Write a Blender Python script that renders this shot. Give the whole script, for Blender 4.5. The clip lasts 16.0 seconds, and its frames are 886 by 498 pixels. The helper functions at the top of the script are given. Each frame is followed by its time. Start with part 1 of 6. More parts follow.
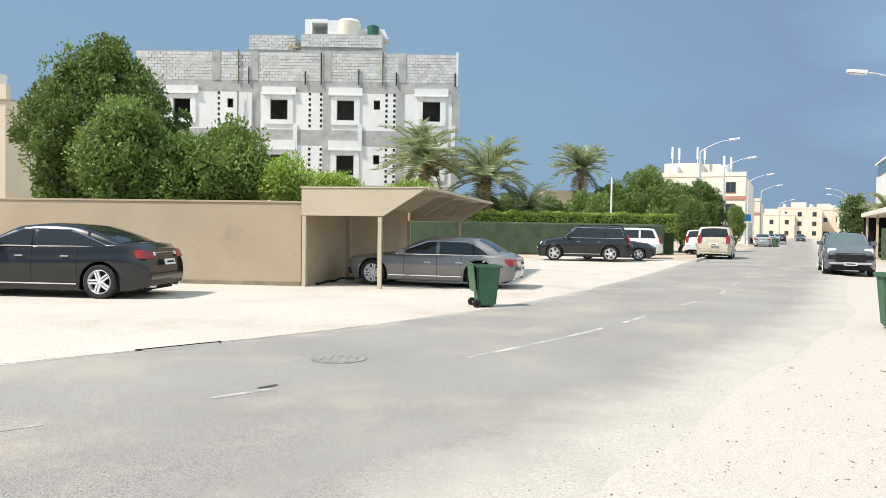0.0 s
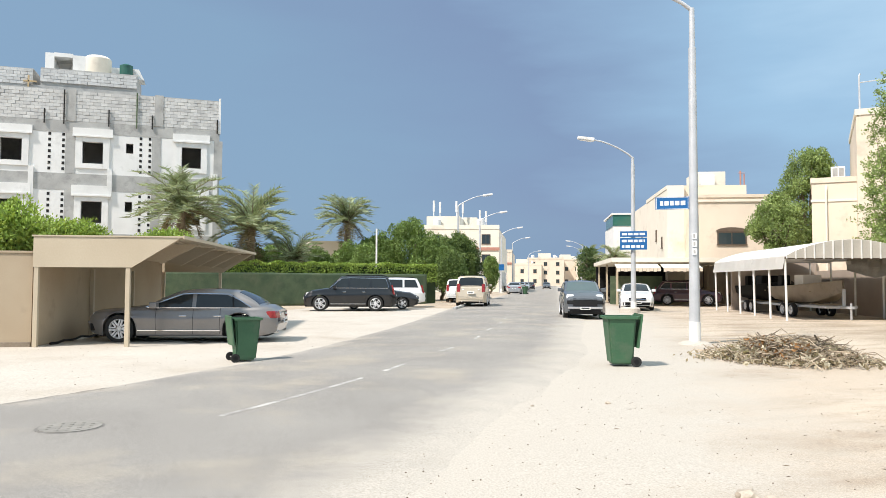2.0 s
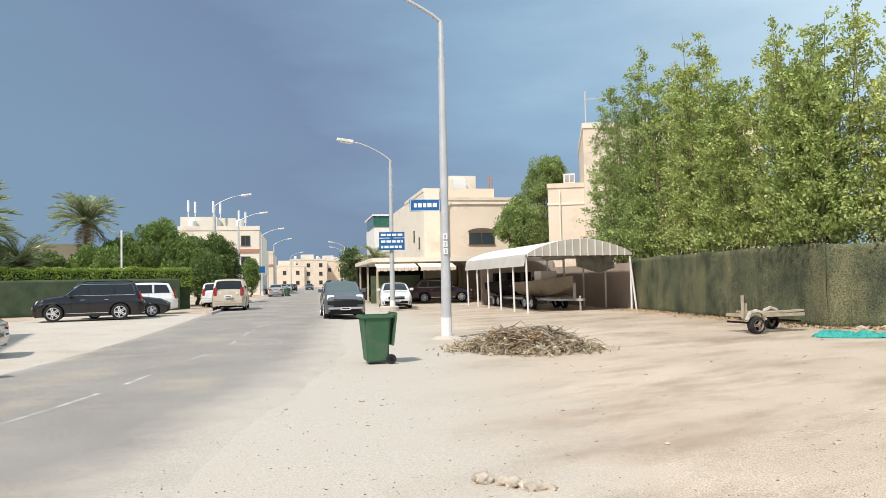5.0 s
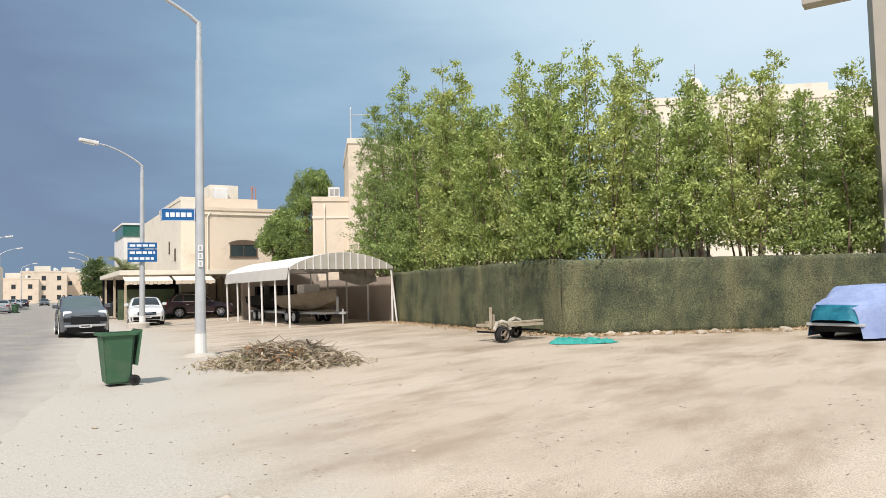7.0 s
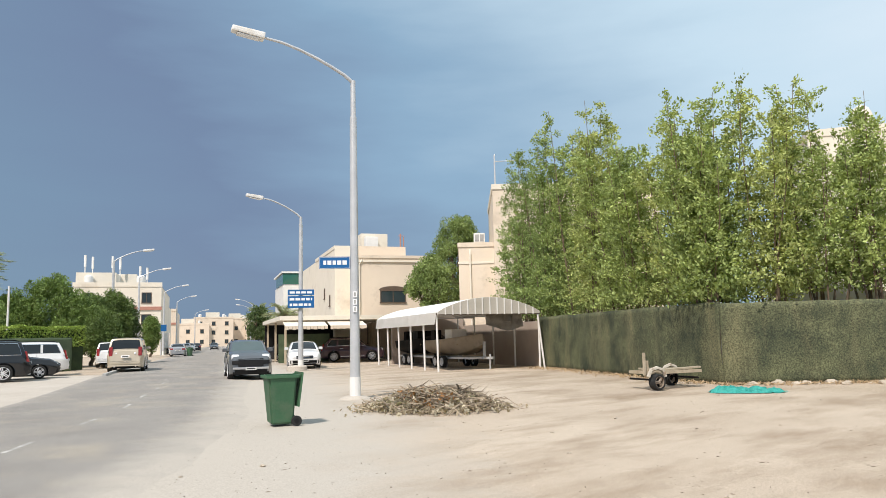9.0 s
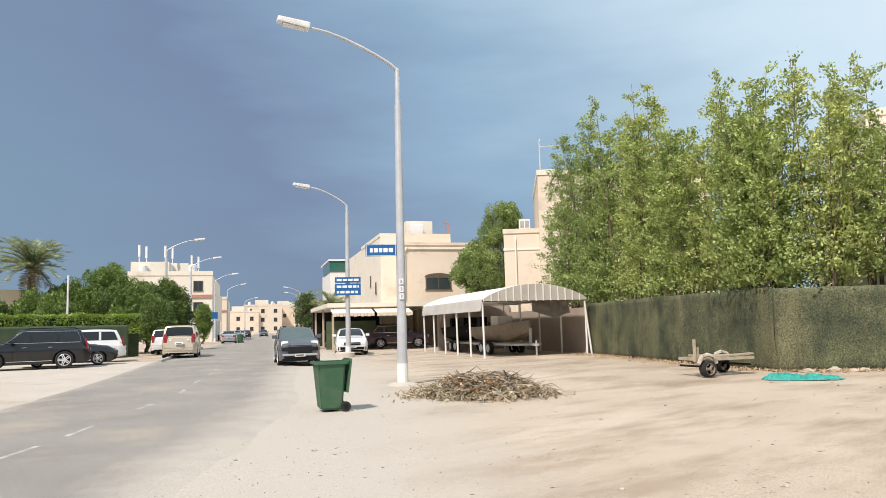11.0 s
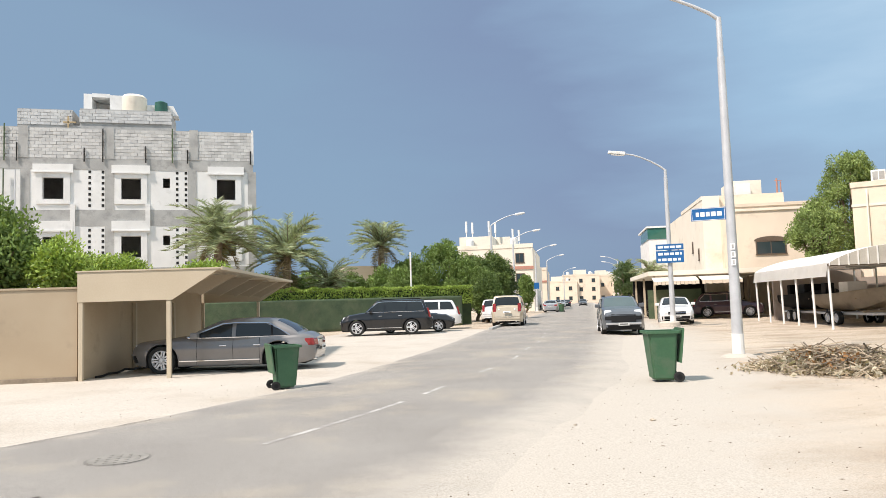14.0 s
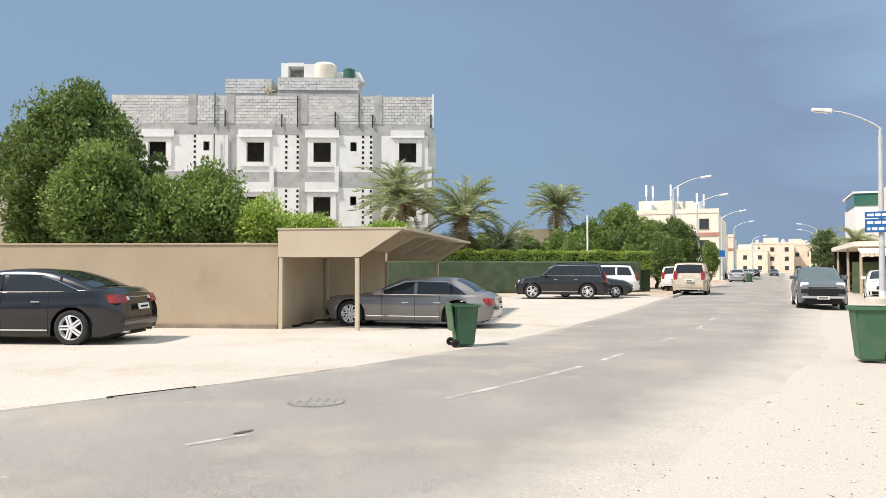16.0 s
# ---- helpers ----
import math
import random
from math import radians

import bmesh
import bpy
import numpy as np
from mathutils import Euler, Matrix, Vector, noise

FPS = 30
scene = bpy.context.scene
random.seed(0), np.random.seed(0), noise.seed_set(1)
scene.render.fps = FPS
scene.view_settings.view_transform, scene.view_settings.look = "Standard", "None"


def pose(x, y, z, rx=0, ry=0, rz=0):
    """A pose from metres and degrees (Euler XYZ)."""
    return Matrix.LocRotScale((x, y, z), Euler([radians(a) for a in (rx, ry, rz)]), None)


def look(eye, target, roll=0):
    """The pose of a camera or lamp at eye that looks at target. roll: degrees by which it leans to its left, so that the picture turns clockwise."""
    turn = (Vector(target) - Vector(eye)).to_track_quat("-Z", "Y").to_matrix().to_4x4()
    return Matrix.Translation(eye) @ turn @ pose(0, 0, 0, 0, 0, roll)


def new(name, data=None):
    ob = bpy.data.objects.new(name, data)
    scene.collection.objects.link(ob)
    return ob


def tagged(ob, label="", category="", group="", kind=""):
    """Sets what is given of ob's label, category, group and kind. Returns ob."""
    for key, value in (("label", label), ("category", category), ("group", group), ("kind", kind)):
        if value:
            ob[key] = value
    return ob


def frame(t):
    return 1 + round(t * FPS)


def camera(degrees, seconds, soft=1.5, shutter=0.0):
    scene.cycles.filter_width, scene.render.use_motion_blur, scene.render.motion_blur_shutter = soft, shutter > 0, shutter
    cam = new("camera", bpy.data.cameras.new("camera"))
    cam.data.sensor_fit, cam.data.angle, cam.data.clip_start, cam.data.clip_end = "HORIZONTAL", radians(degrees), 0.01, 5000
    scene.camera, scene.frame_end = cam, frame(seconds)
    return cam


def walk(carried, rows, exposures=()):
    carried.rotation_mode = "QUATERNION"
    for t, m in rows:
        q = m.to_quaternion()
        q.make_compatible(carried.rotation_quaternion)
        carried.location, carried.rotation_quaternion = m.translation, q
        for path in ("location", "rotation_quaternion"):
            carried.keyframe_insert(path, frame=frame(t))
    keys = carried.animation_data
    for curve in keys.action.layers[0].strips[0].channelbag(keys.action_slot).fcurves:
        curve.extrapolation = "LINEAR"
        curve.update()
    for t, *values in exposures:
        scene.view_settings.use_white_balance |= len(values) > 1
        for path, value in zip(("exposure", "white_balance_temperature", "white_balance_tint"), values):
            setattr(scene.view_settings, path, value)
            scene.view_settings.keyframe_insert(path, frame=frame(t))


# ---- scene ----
cam = camera(62.21, 16.0, soft=0.55)
# seconds, eye x y z, turn, pitch, roll
PATH = [
    (0.0, 0.005, 0.000, 1.550, 0.00, -1.59, -0.86),
    (0.5, 0.028, -0.001, 1.550, -3.21, -1.07, -0.75),
    (1.0, 0.069, -0.005, 1.550, -8.76, -0.03, -0.57),
    (1.5, 0.111, -0.014, 1.550, -14.48, 1.72, -0.22),
    (2.0, 0.135, -0.021, 1.550, -17.87, 2.53, -0.28),
    (2.5, 0.161, -0.029, 1.550, -21.54, 2.56, 0.34),
    (3.0, 0.186, -0.041, 1.550, -25.27, 2.43, -0.07),
    (3.5, 0.207, -0.051, 1.550, -28.24, 2.47, 0.42),
    (6.0, 0.305, -0.125, 1.550, -44.97, 2.56, 1.44),
    (6.5, 0.336, -0.157, 1.550, -50.96, 2.73, 1.69),
    (7.0, 0.351, -0.177, 1.550, -54.34, 3.11, 1.36),
    (7.5, 0.334, -0.155, 1.550, -50.54, 4.07, 0.43),
    (8.0, 0.312, -0.131, 1.550, -46.19, 4.26, 1.67),
    (8.5, 0.300, -0.119, 1.550, -43.90, 6.40, 1.25),
    (9.0, 0.296, -0.116, 1.550, -43.18, 6.85, 1.29),
    (11.5, 0.257, -0.083, 1.550, -36.38, 5.03, 1.48),
    (12.0, 0.219, -0.058, 1.550, -30.15, 4.40, 1.08),
    (12.5, 0.176, -0.036, 1.550, -23.72, 4.69, 1.18),
    (13.0, 0.152, -0.026, 1.550, -20.22, 4.79, 1.41),
    (13.5, 0.130, -0.019, 1.550, -17.13, 4.67, 1.63),
    (14.0, 0.117, -0.015, 1.550, -15.28, 4.22, 1.83),
    (14.5, 0.108, -0.013, 1.550, -14.07, 3.31, 1.59),
    (15.0, 0.092, -0.009, 1.550, -11.83, 2.60, 0.96),
    (15.5, 0.054, -0.002, 1.550, -6.70, 2.39, 0.32),
    (16.0, 0.017, 0.000, 1.550, -1.69, 1.53, -0.05),
]
walk(cam, [(t, pose(x, y, z, 0, 0, yaw) @ pose(0, 0, 0, 90 + pitch) @ pose(0, 0, 0, 0, 0, -roll)) for t, x, y, z, yaw, pitch, roll in PATH],
     [(0.0, 0.52, 6500, 10), (2.0, 0.51, 6550, 11), (3.5, 0.4, 6600, 11), (6.0, 0.16, 6620, 12), (9.0, 0.15, 6620, 12), (11.5, 0.26, 6780, 14), (13.5, 0.44, 6780, 14), (16.0, 0.48, 6780, 14)])

# ---- light ----
SUN_FROM = Vector((-0.86, -0.32, 1.12)).normalized()
world = bpy.data.worlds.new("world")
scene.world = world
world.use_nodes = True
wn, wl = world.node_tree.nodes, world.node_tree.links
bg = wn["Background"]
sky = wn.new("ShaderNodeTexSky")
sky.sky_type, sky.sun_disc = "NISHITA", False
sky.sun_elevation, sky.sun_rotation = math.asin(SUN_FROM.z), math.atan2(SUN_FROM.x, SUN_FROM.y)
sky.dust_density = 3.0
# a storm front: slate blue low over the street, thinner and whiter away from it
tc = wn.new("ShaderNodeTexCoord")
sep = wn.new("ShaderNodeSeparateXYZ")
wl.new(tc.outputs["Generated"], sep.inputs[0])
side = wn.new("ShaderNodeVectorMath")
side.operation = "DOT_PRODUCT"
side.inputs[1].default_value = (0.72 * 0.7, -0.44 * 0.7, 0.8 * 0.7)
wl.new(tc.outputs["Generated"], side.inputs[0])
cloudmap = wn.new("ShaderNodeMapping")
cloudmap.inputs["Scale"].default_value = (0.8, 0.8, 3.4)
wl.new(tc.outputs["Generated"], cloudmap.inputs[0])
cloud = wn.new("ShaderNodeTexNoise")
cloud.inputs["Scale"].default_value, cloud.inputs["Detail"].default_value, cloud.inputs["Roughness"].default_value = 2.2, 7, 0.5
wl.new(cloudmap.outputs[0], cloud.inputs["Vector"])
add = wn.new("ShaderNodeMath")
add.operation = "MULTIPLY_ADD"
add.inputs[1].default_value = 0.6 * 0.7
wl.new(cloud.outputs["Fac"], add.inputs[0])
wl.new(side.outputs["Value"], add.inputs[2])
ramp = wn.new("ShaderNodeValToRGB")
ramp.color_ramp.elements[0].position, ramp.color_ramp.elements[0].color = 0.11 * 0.7, (0.160, 0.256, 0.370, 1)
ramp.color_ramp.elements[1].position, ramp.color_ramp.elements[1].color = 1.38 * 0.7, (0.68, 0.79, 0.87, 1)
for p, c in ((0.41 * 0.7, (0.147, 0.214, 0.334, 1)), (0.66 * 0.7, (0.232, 0.372, 0.512, 1)), (0.98 * 0.7, (0.50, 0.66, 0.77, 1))):
    ramp.color_ramp.elements.new(p).color = c
wl.new(add.outputs[0], ramp.inputs[0])
lift = wn.new("ShaderNodeVectorMath")
lift.operation = "SCALE"
lift.inputs["Scale"].default_value = 11.0
wl.new(ramp.outputs[0], lift.inputs[0])
mix = wn.new("ShaderNodeMix")
mix.data_type = "RGBA"
mix.inputs["Factor"].default_value = 0.9
wl.new(sky.outputs[0], mix.inputs["A"])
wl.new(lift.outputs[0], mix.inputs["B"])
wl.new(mix.outputs["Result"], bg.inputs["Color"])
bg.inputs["Strength"].default_value = 0.1
sun = new("sun", bpy.data.lights.new("sun", "SUN"))
sun.data.energy, sun.data.angle, sun.data.color = 4.0, radians(4), (1.0, 0.94, 0.875)
sun.matrix_world = look(SUN_FROM * 50, (0, 0, 0))

# ---- materials ----
def material(name, colors, scale=3.0, rough=0.8, bump=0.15, fine=60.0, metal=0.0, spread=0.5, stain_or_sheen=None, coat=0.0, vary=0.0, island=0.0, spec=0.5, grain=0.0, stretch=(1, 1, 1), turn=0.0):
    """A surface with two scales of variation: colors (two), scale of the patches, scale of the grain."""
    m = bpy.data.materials.new(name)
    m.use_nodes = True
    n, l = m.node_tree.nodes, m.node_tree.links
    b = n["Principled BSDF"]
    co = n.new("ShaderNodeTexCoord")
    big = n.new("ShaderNodeTexNoise")
    big.inputs["Scale"].default_value, big.inputs["Detail"].default_value = scale, 6
    l.new(co.outputs["Object"], big.inputs["Vector"])
    small = n.new("ShaderNodeTexNoise")
    small.inputs["Scale"].default_value, small.inputs["Detail"].default_value = fine, 3
    l.new(co.outputs["Object"], small.inputs["Vector"])
    blend = n.new("ShaderNodeMix")
    blend.inputs["Factor"].default_value = 0.3
    l.new(big.outputs["Fac"], blend.inputs["A"])
    l.new(small.outputs["Fac"], blend.inputs["B"])
    r = n.new("ShaderNodeValToRGB")
    r.color_ramp.elements[0].position, r.color_ramp.elements[1].position = 0.5 - spread * 0.3, 0.5 + spread * 0.3
    r.color_ramp.elements[0].color, r.color_ramp.elements[1].color = (*colors[0], 1), (*colors[1], 1)
    l.new(blend.outputs["Result"], r.inputs[0])
    out = r.outputs[0]
    if stain_or_sheen:
        color, size, low, high = stain_or_sheen
        s = n.new("ShaderNodeTexNoise")
        s.inputs["Scale"].default_value, s.inputs["Detail"].default_value, s.inputs["Roughness"].default_value = size, 9, 0.65
        mp = n.new("ShaderNodeMapping")
        mp.inputs["Location"].default_value = (3.7, 1.3, 8.1)
        mp.inputs["Scale"].default_value, mp.inputs["Rotation"].default_value = stretch, (0, 0, radians(turn))
        l.new(co.outputs["Object"], mp.inputs[0])
        l.new(mp.outputs[0], s.inputs["Vector"])
        k = n.new("ShaderNodeMapRange")
        k.inputs["From Min"].default_value, k.inputs["From Max"].default_value = low, high
        l.new(s.outputs["Fac"], k.inputs["Value"])
        x = n.new("ShaderNodeMix")
        x.data_type = "RGBA"
        l.new(k.outputs[0], x.inputs["Factor"])
        l.new(out, x.inputs["A"])
        x.inputs["B"].default_value = (*color, 1)
        out = x.outputs["Result"]
    if grain:
        gr = n.new("ShaderNodeTexNoise")
        gr.inputs["Scale"].default_value, gr.inputs["Detail"].default_value, gr.inputs["Roughness"].default_value = fine * 1.7, 4, 0.7
        l.new(co.outputs["Object"], gr.inputs["Vector"])
        gm = n.new("ShaderNodeMapRange")
        gm.inputs["From Min"].default_value, gm.inputs["From Max"].default_value = 0.36, 0.64
        gm.inputs["To Min"].default_value, gm.inputs["To Max"].default_value = 1 - grain, 1 + grain
        l.new(gr.outputs["Fac"], gm.inputs["Value"])
        gx = n.new("ShaderNodeVectorMath")
        gx.operation = "SCALE"
        l.new(out, gx.inputs[0])
        l.new(gm.outputs[0], gx.inputs["Scale"])
        out = gx.outputs[0]
    if vary or island:
        src = n.new("ShaderNodeObjectInfo") if vary else n.new("ShaderNodeNewGeometry")
        hv = n.new("ShaderNodeHueSaturation")
        mr = n.new("ShaderNodeMapRange")
        amount = vary or island
        mr.inputs["To Min"].default_value, mr.inputs["To Max"].default_value = 1 - amount, 1 + amount
        l.new(src.outputs["Random" if vary else "Random Per Island"], mr.inputs["Value"])
        l.new(mr.outputs[0], hv.inputs["Value"])
        l.new(out, hv.inputs["Color"])
        out = hv.outputs[0]
    l.new(out, b.inputs["Base Color"])
    b.inputs["Roughness"].default_value, b.inputs["Metallic"].default_value = rough, metal
    b.inputs["Specular IOR Level"].default_value = spec
    if coat:
        b.inputs["Coat Weight"].default_value, b.inputs["Coat Roughness"].default_value = coat, 0.06
    if bump:
        bp = n.new("ShaderNodeBump")
        bp.inputs["Strength"].default_value, bp.inputs["Distance"].default_value = bump, 0.02
        l.new(blend.outputs["Result"], bp.inputs["Height"])
        l.new(bp.outputs[0], b.inputs["Normal"])
    return m


def glass_dark(name, color, rough=0.04):
    m = material(name, (color, [c * 1.15 for c in color]), 2, rough, 0)
    m.node_tree.nodes["Principled BSDF"].inputs["IOR"].default_value = 1.5
    return m


def leaf_material(name, dark, light, shine=0.45):
    m = material(name, (dark, light), 0.9, max(0.6, shine), 0, 9.0, spread=0.5, island=0.5, spec=0.25)
    n, l = m.node_tree.nodes, m.node_tree.links
    b = n["Principled BSDF"]
    tr = n.new("ShaderNodeBsdfTranslucent")
    tr.inputs["Color"].default_value = (light[0] * 1.3, light[1] * 1.3, light[2] * 0.7, 1)
    mx = n.new("ShaderNodeMixShader")
    mx.inputs[0].default_value = 0.2
    l.new(b.outputs[0], mx.inputs[1])
    l.new(tr.outputs[0], mx.inputs[2])
    l.new(mx.outputs[0], n["Material Output"].inputs["Surface"])
    return m


SAND = material("sand", ((0.39, 0.31, 0.23), (0.585, 0.495, 0.39)), 0.22, 0.95, 0.7, 45, spread=0.8, stain_or_sheen=((0.29, 0.215, 0.145), 0.6, 0.46, 0.72), grain=0.4, stretch=(0.5, 1.5, 1), turn=50)
APRON = material("pale_apron", ((0.45, 0.40, 0.335), (0.545, 0.495, 0.43)), 0.4, 0.95, 0.6, 25, spread=0.8, stain_or_sheen=((0.41, 0.35, 0.28), 0.5, 0.52, 0.74), grain=0.2)
ASPHALT = material("asphalt", ((0.205, 0.189, 0.17), (0.325, 0.303, 0.27)), 0.35, 0.9, 0.5, 75, spread=0.75, stain_or_sheen=((0.385, 0.335, 0.265), 0.5, 0.50, 0.74), grain=0.68)
WALL_BEIGE = material("beige_render", ((0.40, 0.31, 0.21), (0.46, 0.37, 0.26)), 0.6, 0.9, 0.12, 40, stain_or_sheen=((0.34, 0.27, 0.19), 1.1, 0.56, 0.75))
TAN = material("tan_paint", ((0.47, 0.39, 0.28), (0.53, 0.45, 0.33)), 0.7, 0.6, 0.05, 30)
# the tan paint darkened for rafters and purlins, under-roof shade put into the colour
TAN_SHADED = material("roof_sheet", ((0.40, 0.33, 0.24), (0.46, 0.39, 0.29)), 0.8, 0.7, 0.1, 30)
CREAM = material("cream_render", ((0.68, 0.57, 0.45), (0.76, 0.65, 0.52)), 0.4, 0.9, 0.08, 25, stain_or_sheen=((0.52, 0.43, 0.33), 0.5, 0.55, 0.75))
CREAM_PALE = material("pale_render", ((0.72, 0.66, 0.55), (0.78, 0.72, 0.61)), 0.4, 0.9, 0.08, 25, stain_or_sheen=((0.6, 0.53, 0.43), 0.5, 0.56, 0.75))
WHITE_BLOCK = material("white_block", ((0.70, 0.70, 0.68), (0.80, 0.80, 0.78)), 0.8, 0.9, 0.15, 30, stain_or_sheen=((0.6, 0.6, 0.58), 0.9, 0.55, 0.75))
GREY_BLOCK = material("grey_block", ((0.48, 0.48, 0.47), (0.61, 0.61, 0.59)), 2.0, 0.95, 0.3, 40, island=0.12)
CONCRETE = material("concrete", ((0.34, 0.34, 0.33), (0.46, 0.46, 0.44)), 1.2, 0.9, 0.25, 30, stain_or_sheen=((0.27, 0.27, 0.26), 1.4, 0.52, 0.72))
DARK = material("dark_void", ((0.010, 0.010, 0.010), (0.02, 0.02, 0.02)), 2, 0.9, 0)
# net: the yellowish upright patches paint sunlit panels into its colour
NET_GREEN = material("green_net", ((0.03, 0.04, 0.022), (0.12, 0.13, 0.065)), 1.1, 0.85, 1.0, 15, spread=0.45, stain_or_sheen=((0.15, 0.145, 0.075), 0.8, 0.47, 0.66), grain=0.65, stretch=(1, 1, 0.3))
NET_BRIGHT = material("green_sheet", ((0.045, 0.075, 0.04), (0.09, 0.125, 0.065)), 1.5, 0.8, 0.2, 30, grain=0.3, stain_or_sheen=((0.11, 0.13, 0.075), 0.9, 0.5, 0.7))
STEEL = material("galvanised_steel", ((0.50, 0.51, 0.52), (0.62, 0.63, 0.64)), 2, 0.45, 0.05, 40, metal=0.3)
WHITE_PAINT = material("white_paint", ((0.72, 0.71, 0.68), (0.82, 0.81, 0.78)), 1.5, 0.6, 0.08, 30, stain_or_sheen=((0.6, 0.55, 0.47), 1.5, 0.56, 0.75))
WHITE_SHEET = material("white_sheet", ((0.84, 0.82, 0.77), (0.90, 0.88, 0.84)), 0.8, 0.6, 0.05, 20)
BLUE_SIGN = material("blue_sign", ((0.006, 0.10, 0.29), (0.012, 0.125, 0.34)), 2, 0.4, 0)
SIGN_WHITE = material("sign_white", ((0.8, 0.8, 0.8), (0.86, 0.86, 0.86)), 2, 0.5, 0)
BARK = material("bark", ((0.12, 0.085, 0.055), (0.23, 0.17, 0.115)), 6, 0.95, 0.6, 40)
PALM_BARK = material("palm_bark", ((0.13, 0.09, 0.055), (0.26, 0.19, 0.12)), 5, 0.95, 0.9, 25)
LINE = material("road_paint", ((0.55, 0.53, 0.49), (0.68, 0.66, 0.62)), 3, 0.8, 0.2, 60, stain_or_sheen=((0.29, 0.27, 0.245), 3.2, 0.33, 0.56))

# ---- helpers for meshes ----
def part(name, bm, mat, parent=None, label="", smooth=False):
    me = bpy.data.meshes.new(name)
    bm.to_mesh(me)
    bm.free()
    me.materials.append(mat)
    if smooth:
        for p in me.polygons:
            p.use_smooth = True
        me.set_sharp_from_angle(angle=radians(42))
    ob = new(name, me)
    if parent:
        ob.parent = parent
    return tagged(ob, label)


def mesh_part(name, verts, faces, mat, parent=None, label="", smooth=False):
    me = bpy.data.meshes.new(name)
    me.from_pydata([tuple(v) for v in verts], [], [tuple(f) for f in faces])
    me.materials.append(mat)
    if smooth:
        for p in me.polygons:
            p.use_smooth = True
    ob = new(name, me)
    if parent:
        ob.parent = parent
    return tagged(ob, label)


def thing(name, label, category, m=None, group="", kind=""):
    ob = new(name)
    ob.empty_display_size = 0.2
    if m is not None:
        ob.matrix_basis = m
    return tagged(ob, label, category, group, kind)


def box(bm, x0, x1, y0, y1, z0, z1, bevel=0.0, m=None):
    r = bmesh.ops.create_cube(bm, size=1)
    bmesh.ops.transform(bm, verts=r["verts"], matrix=Matrix.LocRotScale(((x0 + x1) / 2, (y0 + y1) / 2, (z0 + z1) / 2), None, (abs(x1 - x0), abs(y1 - y0), abs(z1 - z0))))
    vs = r["verts"]
    if bevel:
        es = list({e for v in vs for e in v.link_edges})
        vs = list({v for f in bmesh.ops.bevel(bm, geom=es, offset=bevel, segments=2, profile=0.7, affect="EDGES")["faces"] for v in f.verts} | {v for v in vs if v.is_valid})
    if m is not None:
        bmesh.ops.transform(bm, verts=vs, matrix=m)
    return bm


def boxes(*items, bevel=0.0):
    bm = bmesh.new()
    for it in items:
        box(bm, *it, bevel=bevel)
    return bm


def tube(bm, points, radii, sides=10, cap=True):
    """A round tube along points, with a radius at each."""
    pts = [Vector(p) for p in points]
    radii = [radii] * len(pts) if isinstance(radii, (int, float)) else radii
    rings, ref = [], None
    for i, p in enumerate(pts):
        d = (pts[min(i + 1, len(pts) - 1)] - pts[max(i - 1, 0)]).normalized()
        if ref is None:
            ref = d.orthogonal().normalized()
        ref = (ref - d * ref.dot(d)).normalized()
        side = d.cross(ref)
        rings.append([bm.verts.new(p + (ref * math.cos(a) + side * math.sin(a)) * radii[i]) for a in (2 * math.pi * k / sides for k in range(sides))])
    for a, b in zip(rings, rings[1:]):
        for k in range(sides):
            bm.faces.new((a[k], a[(k + 1) % sides], b[(k + 1) % sides], b[k]))
    if cap:
        bm.faces.new(rings[0][::-1])
        bm.faces.new(rings[-1])
    return bm


def tubes(*items, sides=10):
    bm = bmesh.new()
    for points, radii in items:
        tube(bm, points, radii, sides)
    return bm


def prism(bm, outline, y0, y1):
    """An outline in x and z, pushed from y0 to y1."""
    a = [bm.verts.new((x, y0, z)) for x, z in outline]
    b = [bm.verts.new((x, y1, z)) for x, z in outline]
    k = len(a)
    bm.faces.new(a)
    bm.faces.new(b[::-1])
    for i in range(k):
        bm.faces.new((a[i], b[i], b[(i + 1) % k], a[(i + 1) % k]))
    bmesh.ops.recalc_face_normals(bm, faces=bm.faces)
    return bm


